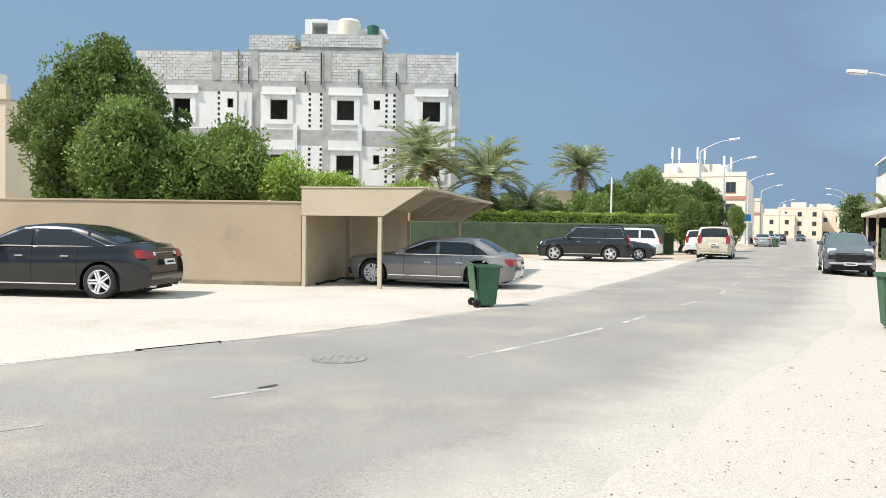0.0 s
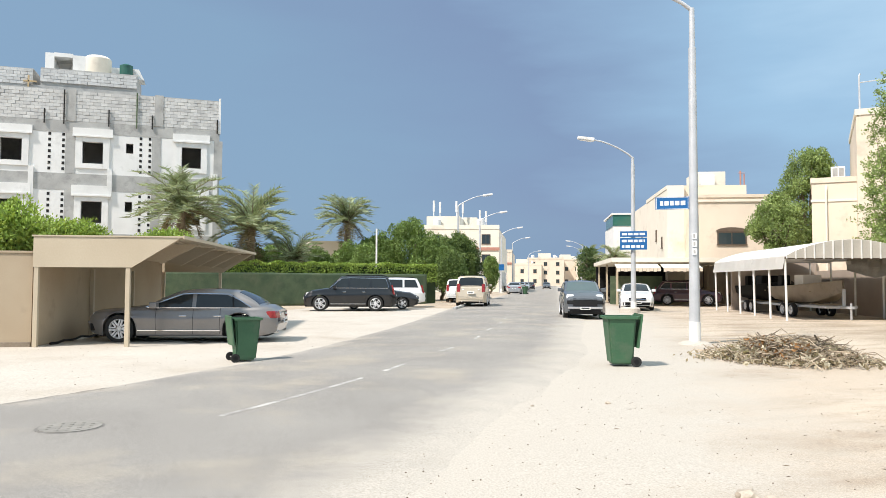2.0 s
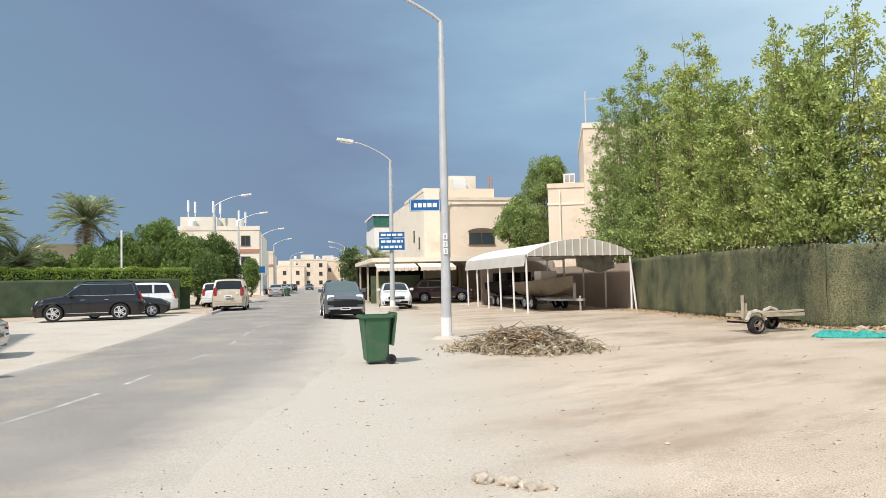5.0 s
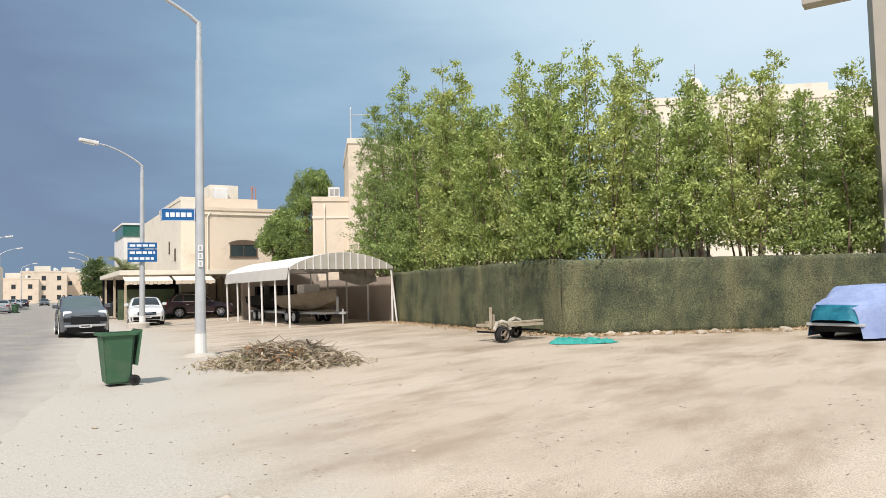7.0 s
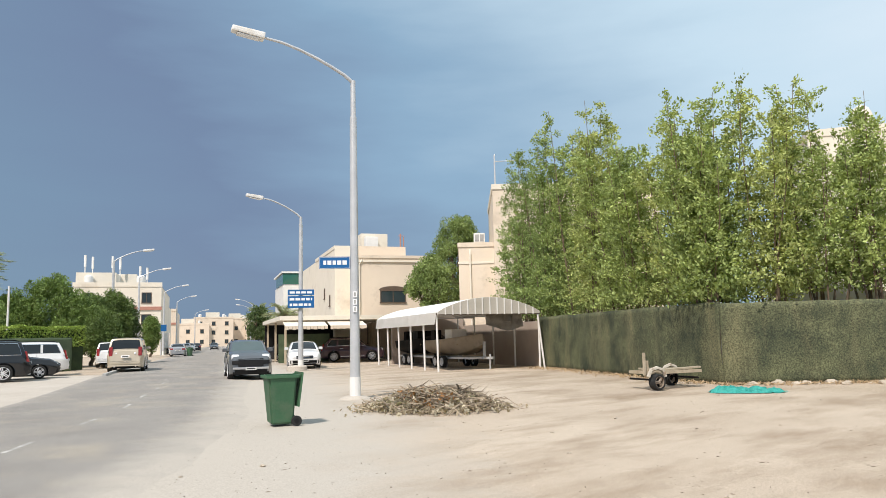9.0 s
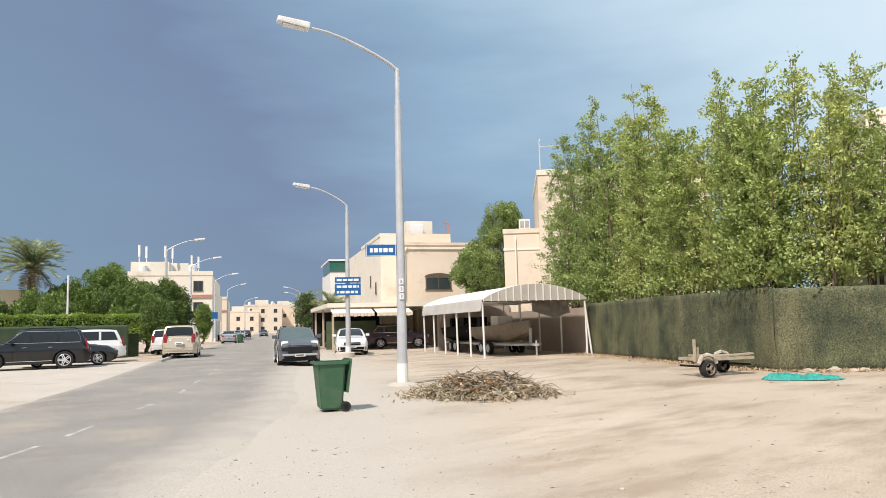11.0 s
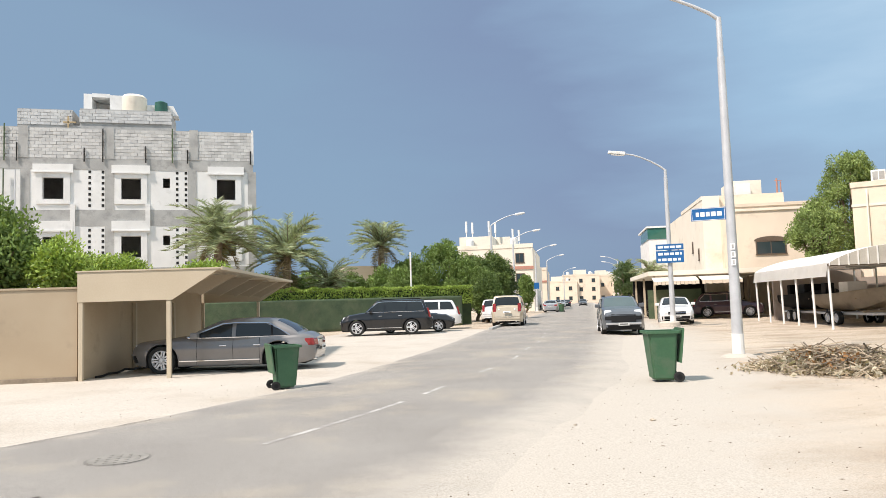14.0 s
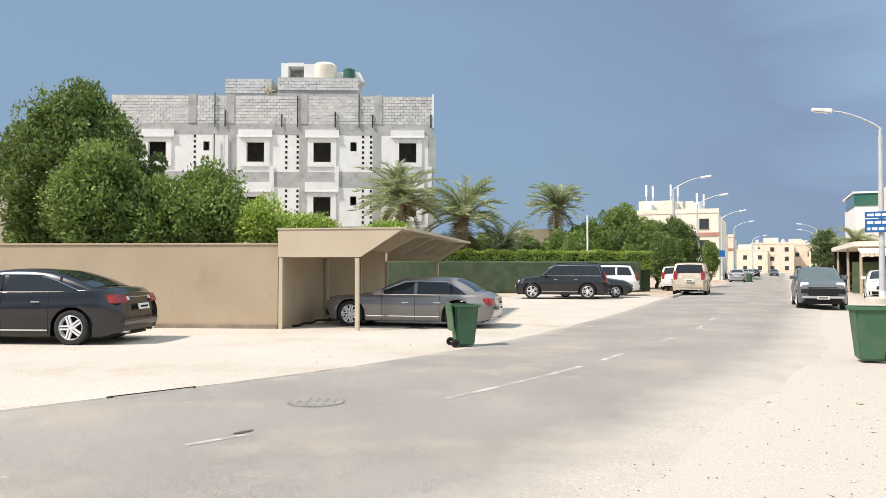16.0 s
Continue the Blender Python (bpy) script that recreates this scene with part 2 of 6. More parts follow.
def dusty(m, color):
    """Lets wind-blown sand cover a surface where its point attribute 'dust' is high."""
    n, l = m.node_tree.nodes, m.node_tree.links
    b = n["Principled BSDF"]
    was = b.inputs["Base Color"].links[0].from_socket
    at = n.new("ShaderNodeAttribute")
    at.attribute_name = "dust"
    co = n.new("ShaderNodeTexCoord")
    tx = n.new("ShaderNodeTexNoise")
    tx.inputs["Scale"].default_value, tx.inputs["Detail"].default_value, tx.inputs["Roughness"].default_value = 0.8, 10, 0.7
    l.new(co.outputs["Object"], tx.inputs["Vector"])
    sm = n.new("ShaderNodeMath")
    sm.operation = "ADD"
    l.new(at.outputs["Fac"], sm.inputs[0])
    l.new(tx.outputs["Fac"], sm.inputs[1])
    mr = n.new("ShaderNodeMapRange")
    mr.inputs["From Min"].default_value, mr.inputs["From Max"].default_value = 0.8, 1.4
    l.new(sm.outputs[0], mr.inputs["Value"])
    x = n.new("ShaderNodeMix")
    x.data_type = "RGBA"
    l.new(mr.outputs[0], x.inputs["Factor"])
    l.new(was, x.inputs["A"])
    fine = n.new("ShaderNodeTexNoise")
    fine.inputs["Scale"].default_value, fine.inputs["Detail"].default_value, fine.inputs["Roughness"].default_value = 55.0, 5, 0.75
    l.new(co.outputs["Object"], fine.inputs["Vector"])
    tone = n.new("ShaderNodeValToRGB")
    tone.color_ramp.elements[0].position, tone.color_ramp.elements[1].position = 0.36, 0.62
    tone.color_ramp.elements[0].color = (color[0] * 0.74, color[1] * 0.72, color[2] * 0.69, 1)
    tone.color_ramp.elements[1].color = (color[0] * 1.1, color[1] * 1.1, color[2] * 1.1, 1)
    l.new(fine.outputs["Fac"], tone.inputs[0])
    l.new(tone.outputs[0], x.inputs["B"])
    l.new(x.outputs["Result"], b.inputs["Base Color"])


dusty(ASPHALT, (0.49, 0.447, 0.387))
dusty(SAND, (0.505, 0.46, 0.397))

# ---- ground and road ----
ROAD_LEFT = [(-22, -6), (-9.5, 3.2), (-4.8, 8.4), (-2.8, 10.3), (-1.2, 12.1), (0.65, 14.6), (3.0, 18.4), (7.4, 27.2), (13.6, 40.6), (27.0, 67), (61, 135), (125, 263), (240, 493)]
ROAD_RIGHT = [(-14, -16), (-3.0, -2.2), (0.6, 3.2), (3.2, 7.0), (5.3, 9.8), (8.3, 14.0), (11.2, 19.5), (16.6, 29), (22.0, 40.0), (34.5, 65), (68.5, 133), (132.5, 261), (247.5, 491)]


def along(line, step):
    """The line with points at every step, its bends rounded."""
    out = []
    for i in range(len(line) - 1):
        p0, p1, p2, p3 = (Vector(line[max(0, min(len(line) - 1, i + k))]) for k in (-1, 0, 1, 2))
        count = max(1, min(24, int((p2 - p1).length / step)))
        for k in range(count):
            t = k / count
            out.append(0.5 * ((2 * p1) + (p2 - p0) * t + (2 * p0 - 5 * p1 + 4 * p2 - p3) * t * t + (3 * p1 - p0 - 3 * p2 + p3) * t ** 3))
    return out + [Vector(line[-1])]


def ground_height(x, y):
    d = math.hypot(x, y)
    if d > 70:
        return -0.03
    low = 0.035 if x < 14 and y > 1.25 * x + 9.5 else 0.0
    return -0.03 - low + 0.018 * noise.noise((x * 0.7, y * 0.7, 0)) + 0.008 * noise.noise((x * 3, y * 3, 5))


rings = [0.0]
while rings[-1] < 3500:
    rings.append(rings[-1] + max(0.35, rings[-1] * 0.045))
gv, gf, seg = [(0, 0, ground_height(0, 0))], [], 144
for r in rings[1:]:
    for k in range(seg):
        a = 2 * math.pi * k / seg
        x, y = r * math.cos(a), r * math.sin(a)
        gv.append((x, y, ground_height(x, y)))
for k in range(seg):
    gf.append((0, 1 + k, 1 + (k + 1) % seg))
for i in range(len(rings) - 2):
    for k in range(seg):
        a, b = 1 + i * seg, 1 + (i + 1) * seg
        gf.append((a + k, b + k, b + (k + 1) % seg, a + (k + 1) % seg))
ground = tagged(mesh_part("ground", gv, gf, SAND, None, "pale dusty sand lot with darker damp patches", True), "", "ground", kind="structure")

random.seed(4)


def resample(line, count):
    pts = along(line, 0.5)
    acc = [0.0]
    for a, b in zip(pts, pts[1:]):
        acc.append(acc[-1] + (b - a).length)
    # closer together near the start
    out = []
    for i in range(count + 1):
        s = acc[-1] * (i / count) ** 2.2
        j = max(k for k in range(len(acc)) if acc[k] <= s + 1e-9)
        j = min(j, len(pts) - 2)
        t = (s - acc[j]) / max(1e-6, acc[j + 1] - acc[j])
        out.append(pts[j].lerp(pts[j + 1], min(1, t)))
    return out


rl, rr = resample(ROAD_LEFT, 260), resample(ROAD_RIGHT, 260)
rv, rf, across = [], [], 10
for i, (a, b) in enumerate(zip(rl, rr)):
    for k in range(across + 1):
        u = k / across
        p = a.lerp(b, u)
        if k in (0, across):
            out = (a - b).normalized() if k == 0 else (b - a).normalized()
            p = p + out * (0.12 * noise.noise((p.x * 1.1, p.y * 1.1, 2)) + 0.05 * noise.noise((p.x * 5, p.y * 5, 7)))
        z = 0.0 if 0 < k < across else -0.05
        z += 0.03 * (1 - (2 * u - 1) ** 2)
        rv.append((p.x, p.y, z if 0 < k < across else -0.03 if k == 0 else -0.085))
for i in range(len(rl) - 1):
    for k in range(across):
        a = i * (across + 1) + k
        rf.append((a, a + 1, a + across + 2, a + across + 1))
road = tagged(mesh_part("road", rv, rf, ASPHALT, None, "worn dusty grey asphalt street with sandy edges", True), "", "road", kind="structure")
dust = road.data.attributes.new("dust", "FLOAT", "POINT")
for i in range(len(rv)):
    u = (i % (across + 1)) / across
    dust.data[i].value = min(1.0, max(0.0, (u - 0.64) / 0.3)) ** 1.3 * 1.0 + max(0.0, (0.2 - u) / 0.2) * 0.6

# pale apron between the street and the garden wall
edge = [p for p in along(ROAD_LEFT[:9], 0.5) if p.x > -16]
av, af = [], []
for i, p in enumerate(edge):
    back = Vector((p.x - 4 if p.x < 2 else p.x - 6, 21 if p.x < 1 else 21 + (p.x - 1) * 2.0))
    for k in range(9):
        q = p.lerp(back, (k / 8) ** 1.4)
        if k < 2:
            q = q + Vector((0.5, -0.4)) * (1 - k)
        av.append((q.x, q.y, (-0.02 if k == 0 else -0.012) + 0.004 * noise.noise((q.x * 0.6, q.y * 0.6, 9))))
for i in range(len(edge) - 1):
    for k in range(8):
        a = i * 9 + k
        af.append((a, a + 9, a + 10, a + 1))
tagged(mesh_part("pavement", av, af, APRON, None, "pale sun-bleached concrete apron dusted with sand", True), "", "pavement", kind="structure")

pale = ground.data.attributes.new("dust", "FLOAT", "POINT")
rim = [p for p in rr if p.length < 80]
for i, q in enumerate(gv):
    if abs(q[0]) < 80 and abs(q[1]) < 80:
        d = min((p.x - q[0]) ** 2 + (p.y - q[1]) ** 2 for p in rim) ** 0.5
        pale.data[i].value = 1.05 * min(1.0, max(0.0, 1 - (d - 0.8) / 4.0)) ** 0.9

# ---- garden wall and car shelter ----
TAN_DARK = material("shaded_board", ((0.33, 0.26, 0.18), (0.38, 0.31, 0.22)), 0.8, 0.85, 0.1, 30)
LEFT_YARD = pose(-3.6, 19.1, 0, 0, 0, -6)
lw = thing("wall_garden", "tall beige rendered garden wall with a stained foot", "wall", LEFT_YARD, kind="structure")
part("wall_face", boxes((-30, -0.12, 0.1, 0.32, -0.1, 2.16)), WALL_BEIGE, lw)
part("coping", boxes((-30, -0.12, 0.075, 0.345, 2.163, 2.215), bevel=0.01), WALL_BEIGE, lw)
part("footing", boxes((-30, -0.12, 0.06, 0.1, -0.1, 0.1), bevel=0.02), material("dirt_foot", ((0.16, 0.125, 0.09), (0.33, 0.27, 0.2)), 1.3, 0.95, 0.3, 30), lw, "dirt-stained concrete footing")


def shelter():
    """Steel car shelter: closed behind, its front edge tapered to a thin roof tip."""
    s = thing("car_shelter", "tan painted steel car shelter with a tapered roof", "carport", pose(-3.6, 19.1, 0, 0, 0, -12.6))
    D, T = 10.3, 3.25
    for x, y in ((0.0, 0.0), (2.05, 0.0), (0.0, 3.4), (0.0, 6.8), (0.0, D), (2.05, D)):
        part("post", boxes((x - 0.05, x + 0.05, y - 0.05, y + 0.05, -0.06, 1.84 if x == 0 else 1.82), bevel=0.008), TAN, s)
    for y in (-0.06, D + 0.02):
        bm = bmesh.new()
        prism(bm, [(-0.07, 1.84), (2.14, 1.84), (T, 2.545), (-0.07, 2.545)], y, y + 0.035)
        part("end_panel", bm, TAN, s)
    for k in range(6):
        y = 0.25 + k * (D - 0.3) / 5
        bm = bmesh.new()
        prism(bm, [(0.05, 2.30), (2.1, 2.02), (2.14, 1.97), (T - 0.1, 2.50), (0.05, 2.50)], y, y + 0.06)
        part("rafter", bm, TAN_SHADED, s)
    for k in range(12):
        y0 = -0.08 + k * (D + 0.16) / 12
        part("roof_sheet", boxes((-0.1, T + 0.05, y0, y0 + (D + 0.16) / 12 - 0.012, 2.55, 2.585)), TAN, s)
    part("roof_edge", boxes((T + 0.053, T + 0.09, -0.09, D + 0.1, 2.52, 2.6), bevel=0.008), TAN, s)
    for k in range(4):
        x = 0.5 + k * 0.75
        part("purlin", boxes((x, x + 0.05, 0.0, D, 2.502, 2.548)), TAN_SHADED, s)
    part("back_wall", boxes((-0.1, -0.06, 0.06, D - 0.06, 0, 2.5)), WALL_BEIGE, s, "beige rendered back wall")
    return s


shelter()


# ---- building under construction ----
def unfinished():
    s = thing("unfinished_building", "unfinished three-storey house of white blocks and grey concrete beams", "building", pose(0.16, 56, 0))
    X0, X1, DEEP = -23.6, 0.74, 15.0
    def px(x):
        return (x - 784) / 1298 * 56 - 0.12
    def pz(y):
        return 1.55 + (399.5 - (y - 0)) / 1298 * 56
    wins = [(px(v) - 0.66, px(v) + 0.66) for v in (320, 491, 608, 759)]
    small = [(px(v) - 0.24, px(v) + 0.24) for v in (405, 663)]
    floors = [(8.9, 11.75), (4.75, 7.75), (0.3, 3.6)]
    # front wall: columns, beams, and block panels with true openings
    ops = sorted([(a, b, 0) for a, b in wins] + [(a, b, 1) for a, b in small])
    for z0, z1 in floors:
        wz0, wz1 = z0 + 0.75, z0 + 2.25
        prev = X0
        for a, b, kind in ops + [(X1, X1, 2)]:
            part("wall_panel", boxes((prev, a, 0, 0.25, z0, z1)), WHITE_BLOCK, s)
            if kind == 2:
                break
            lo, hi = (wz0, wz1) if kind == 0 else (wz0 + 0.85, wz0 + 1.55)
            part("wall_panel", boxes((a, b, 0, 0.25, z0, lo)), WHITE_BLOCK, s)
            part("wall_panel", boxes((a, b, 0, 0.25, hi, z1)), WHITE_BLOCK, s)
            prev = b
        for a, b in wins:
            w = part("window_surround", boxes((a - 0.42, a - 0.003, -0.09, -0.003, wz0 - 0.35, wz1 + 0.34), (b + 0.003, b + 0.42, -0.09, -0.003, wz0 - 0.35, wz1 + 0.34), (a, b, -0.09, -0.003, wz1 + 0.003, wz1 + 0.34), (a, b, -0.09, -0.003, wz0 - 0.35, wz0 - 0.003)), WHITE_BLOCK, s)
            part("hood", boxes((a - 0.62, b + 0.62, -0.2, -0.095, wz1 + 0.345, wz1 + 0.45)), WHITE_BLOCK, w)
            part("upper_panel", boxes((a - 0.62, b + 0.62, -0.14, -0.003, wz1 + 0.453, min(z1 + 0.35, wz1 + 1.1))), WHITE_BLOCK, w)
        # dark plates on the wall paint the shade in gaps of the toothed joints
        for v in (385, 545, 565, 680, 694, 797):
            for q in range(7):
                zz = z0 + 0.2 + q * 0.4
                part("toothing", boxes((px(v) - 0.085, px(v) + 0.085, -0.012, -0.004, zz, zz + 0.2)), DARK, s)
    for z0, z1 in ((11.75, 12.55), (7.75, 8.9), (3.6, 4.75), (0, 0.3)):
        part("beam", boxes((X0, X1, -0.02, 0.25, z0 + 0.002, z1 - 0.002)), CONCRETE, s)
    for v in (300, 450, 575, 704, 802):
        for z0, z1 in floors:
            part("column", boxes((px(v) - 0.3, px(v) + 0.3, -0.03, -0.004, z0 + 0.005, z1 - 0.005)), CONCRETE, s)
    for v in (520, 634, 798):
        part("pilaster", boxes((px(v) - 0.16, px(v) + 0.16, -0.12, -0.024, 7.2, 9.3)), WHITE_BLOCK, s)
    part("side_wall", boxes((X1 - 0.25, X1, 0.253, DEEP, 0, 12.5)), WHITE_BLOCK, s)
    part("side_wall", boxes((X0, X0 + 0.25, 0.253, DEEP, 0, 12.5)), WHITE_BLOCK, s)
    part("rear_wall", boxes((X0, X1, DEEP + 0.003, DEEP + 0.25, 0, 12.5)), WHITE_BLOCK, s)
    part("inner_wall", boxes((X0 + 0.3, X1 - 0.3, 4.0, 4.2, 0, 12.4)), CONCRETE, s)
    for z in (3.9, 8.2, 12.2):
        part("floor_slab", boxes((X0 + 0.26, X1 - 0.26, 0.26, DEEP - 0.01, z, z + 0.25)), CONCRETE, s)
    # parapet of grey blocks
    pv, pf = [], []
    def block(x0, x1, y0, y1, z0, z1):
        i = len(pv)
        pv.extend([(x0, y0, z0), (x1, y0, z0), (x1, y1, z0), (x0, y1, z0), (x0, y0, z1), (x1, y0, z1), (x1, y1, z1), (x0, y1, z1)])
        pf.extend([(i, i + 1, i + 5, i + 4), (i + 1, i + 2, i + 6, i + 5), (i + 2, i + 3, i + 7, i + 6), (i + 3, i, i + 4, i + 7), (i + 4, i + 5, i + 6, i + 7), (i + 3, i + 2, i + 1, i)])
    rnd = random.Random(5)
    def courses(x0, x1, y0, z0, z1, h=0.235, w=0.46):
        n = int((z1 - z0) / h)
        for r in range(n):
            x = x0 - (w / 2 if r % 2 else 0)
            while x < x1:
                a, b = max(x, x0), min(x + w - 0.018, x1)
                if b - a > 0.05:
                    j = rnd.uniform(-0.012, 0.012)
                    block(a, b, y0 + j, y0 + 0.2, z0 + r * h, z0 + (r + 1) * h - 0.018)
                x += w
    courses(X0, X1 - 0.1, -0.02, 12.56, 14.75)
    mesh_part("parapet_block", pv, pf, GREY_BLOCK, s)["kind"] = "stuff"
    part("parapet_core", boxes((X0, X1 - 0.1, 0.02, 0.16, 12.55, 14.73)), CONCRETE, s)
    for v in (380, 447, 575, 707):
        part("parapet_column", boxes((px(v) - 0.3, px(v) + 0.3, -0.06, 0.2, 12.555, 14.8)), CONCRETE, s)
    part("corner_post", boxes((X1 - 0.09, X1 + 0.06, -0.08, 0.2, 12.3, 14.9)), WHITE_BLOCK, s)
    for v, top in ((420, 14.9), (438, 13.6), (537, 13.3), (565, 14.7), (631, 13.5), (673, 14.85), (697, 13.3), (800, 13.3)):
        part("downpipe", tubes(([(px(v), -0.1, 12.3), (px(v), -0.1, top)], 0.05), sides=6), NET_BRIGHT if v in (420, 673) else DARK, s)
    for v in (437, 420):
        part("scaffold_pole", tubes(([(px(v), -0.2, 6.0), (px(v), -0.2, 11.7)], 0.05), sides=6), STEEL if v == 437 else NET_BRIGHT, s)
    # stair house and roof rooms
    pv.clear(), pf.clear()
    courses(-16.4, -12.6, 5.0, 16.1, 17.35)
    courses(-12.1, -5.4, 5.0, 16.4, 17.5)
    mesh_part("roof_room_block", pv, pf, GREY_BLOCK, s)["kind"] = "stuff"
    part("roof_room", boxes((-16.4, -5.2, 5.05, 10, 12.5, 16.1)), CONCRETE, s)
    part("roof_room_core", boxes((-16.4, -12.6, 5.15, 9, 16.1, 17.33), (-12.1, -5.4, 5.15, 9, 16.1, 17.48)), CONCRETE, s)
    for k2 in range(16):
        x = -16.4 + k2 * 0.66
        part("pale_block", boxes((x, x + 0.5, 4.98, 5.03, 14.9, 15.3)), WHITE_BLOCK, s)
    top = pose(-1.1, 0, 0.55)
    for o in (
        part("stair_house", boxes((-10.9, -10.3, 6, 9.5, 16.9, 18.35), (-9.0, -7.9, 6, 9.5, 16.9, 18.3), (-10.3, -9.0, 6, 9.5, 16.9, 17.1), (-10.3, -9.0, 6, 9.5, 18.1, 18.4), (-10.3, -9.0, 8, 9.5, 17.1, 18.1)), WHITE_BLOCK, s),
        part("roof_wall", prism(bmesh.new(), [(-8, 16.92), (-3.9, 16.92), (-4.3, 17.75), (-6.0, 17.75), (-8, 17.6)], 6.5, 8), WHITE_BLOCK, s),
        part("water_tank", tubes(([(-7.3, 6.6, 16.93), (-7.3, 6.6, 17.1), (-7.3, 6.6, 18.25), (-7.3, 6.6, 18.45), (-7.3, 6.6, 18.5)], [0.95, 1.0, 1.0, 0.8, 0.3]), sides=20), CREAM_PALE, s, "cream plastic roof water tank", True),
        part("green_tank", tubes(([(-5.2, 6.2, 17.1), (-5.2, 6.2, 17.85), (-5.2, 6.2, 18.0)], [0.5, 0.5, 0.2]), sides=14), material("dark_green_plastic", ((0.01, 0.08, 0.06), (0.02, 0.11, 0.08)), 3, 0.5, 0), s, "dark green plastic tank", True),
        part("plank", boxes((-12.1, -11.2, 4.8, 4.95, 15.7, 15.8), (-11.8, -11.7, 4.8, 4.9, 15.2, 16.2)), material("raw_timber", ((0.45, 0.33, 0.18), (0.55, 0.42, 0.25)), 4, 0.8, 0.1), s),
    ):
        o.matrix_basis = top
    return s


unfinished()


# ---- houses ----
GLASS_DIM = glass_dark("dim_glass", (0.03, 0.045, 0.05))
FRAME_BROWN = material("brown_frame", ((0.10, 0.07, 0.05), (0.14, 0.10, 0.07)), 3, 0.5, 0)
RED_TRIM = material("red_trim", ((0.40, 0.19, 0.14), (0.47, 0.24, 0.18)), 2, 0.8, 0.1)


def window(parent, x, y, z, w, h, face="y", arched=False):
    """A framed window standing 6 cm proud of a wall that faces -y or -x."""
    def put(a0, a1, d0, d1, z0, z1):
        return (a0, a1, d0, d1, z0, z1) if face == "y" else (d0, d1, a0, a1, z0, z1)
    a, d = (x, y) if face == "y" else (y, x)
    f = part("window_frame", boxes(put(a - 0.09, a, d - 0.06, d - 0.003, z, z + h), put(a + w, a + w + 0.09, d - 0.06, d - 0.003, z, z + h), put(a - 0.09, a + w + 0.09, d - 0.06, d - 0.003, z + h, z + h + 0.09), put(a - 0.14, a + w + 0.14, d - 0.1, d - 0.003, z - 0.09, z)), FRAME_BROWN, parent)
    part("pane", boxes(put(a + 0.002, a + w / 2 - 0.03, d - 0.035, d - 0.004, z + 0.002, z + h - 0.002)), GLASS_DIM, f)
    part("pane", boxes(put(a + w / 2 + 0.03, a + w - 0.002, d - 0.035, d - 0.004, z + 0.002, z + h - 0.002)), GLASS_DIM, f)
    part("mullion", boxes(put(a + w / 2 - 0.028, a + w / 2 + 0.028, d - 0.05, d - 0.004, z, z + h)), FRAME_BROWN, f)
    if arched:
        bm = bmesh.new()
        arc = [(a + w / 2 + (w / 2 + 0.2) * math.cos(t), z + h + 0.093 + 0.34 * math.sin(t)) for t in (math.pi * k / 12 for k in range(13))]
        prism(bm, arc, d - 0.07, d - 0.003)
        part("arch", bm, FRAME_BROWN, f)
    return f


def villa_arch():
    s = thing("villa", "two-storey cream villa with an arched upper window", "house", pose(37.55, 50.46, 0, 0, 0, -25))
    part("wall", boxes((0, 7.2, 0, 13, 0, 8.45)), CREAM, s)
    part("parapet", boxes((-0.08, 7.28, -0.08, 13, 8.453, 8.7)), CREAM, s)
    part("wing", boxes((-1.4, -0.003, 2.5, 26, 0, 9.5)), CREAM_PALE, s, "pale cream street wing")
    part("wing_parapet", boxes((-1.45, 0.0, 2.5, 14, 9.503, 9.8)), CREAM_PALE, s)
    part("stair_house", boxes((1.5, 4.0, 5, 9, 8.7, 11.3)), CREAM_PALE, s)
    part("water_tank", boxes((1.7, 2.9, 4, 4.9, 8.71, 10.9), bevel=0.1), WHITE_PAINT, s)
    part("roof_wall", boxes((0.1, 5.2, 3.0, 3.25, 8.703, 9.85)), CREAM, s)
    bm = tubes(([(5.0, 4, 8.7), (5.0, 4, 11.2)], 0.07), ([(5.3, 4, 8.7), (5.3, 4, 10.9)], 0.05), ([(4.8, 4, 11.0), (5.4, 4, 11.0)], 0.03), sides=6)
    part("aerial", bm, RED_TRIM, s)
    window(s, 2.15, 0.0, 4.65, 2.1, 0.95, "y", True)
    window(s, 1.0, 0.0, 1.2, 1.3, 1.5, "y")
    for y in (8.0, 17.0):
        window(s, -1.4, y, 5.4, 0.3, 0.9, "x")
    window(s, -1.4, 5.0, 4.6, 0.3, 0.9, "x")
    part("cornice", boxes((-0.1, 7.3, -0.12, -0.003, 8.1, 8.25)), CREAM_PALE, s)
    part("downpipe", tubes(([(0.25, -0.1, 0), (0.25, -0.1, 7.9), (0.5, -0.14, 8.3)], 0.06), sides=8), CREAM_PALE, s)
    return s


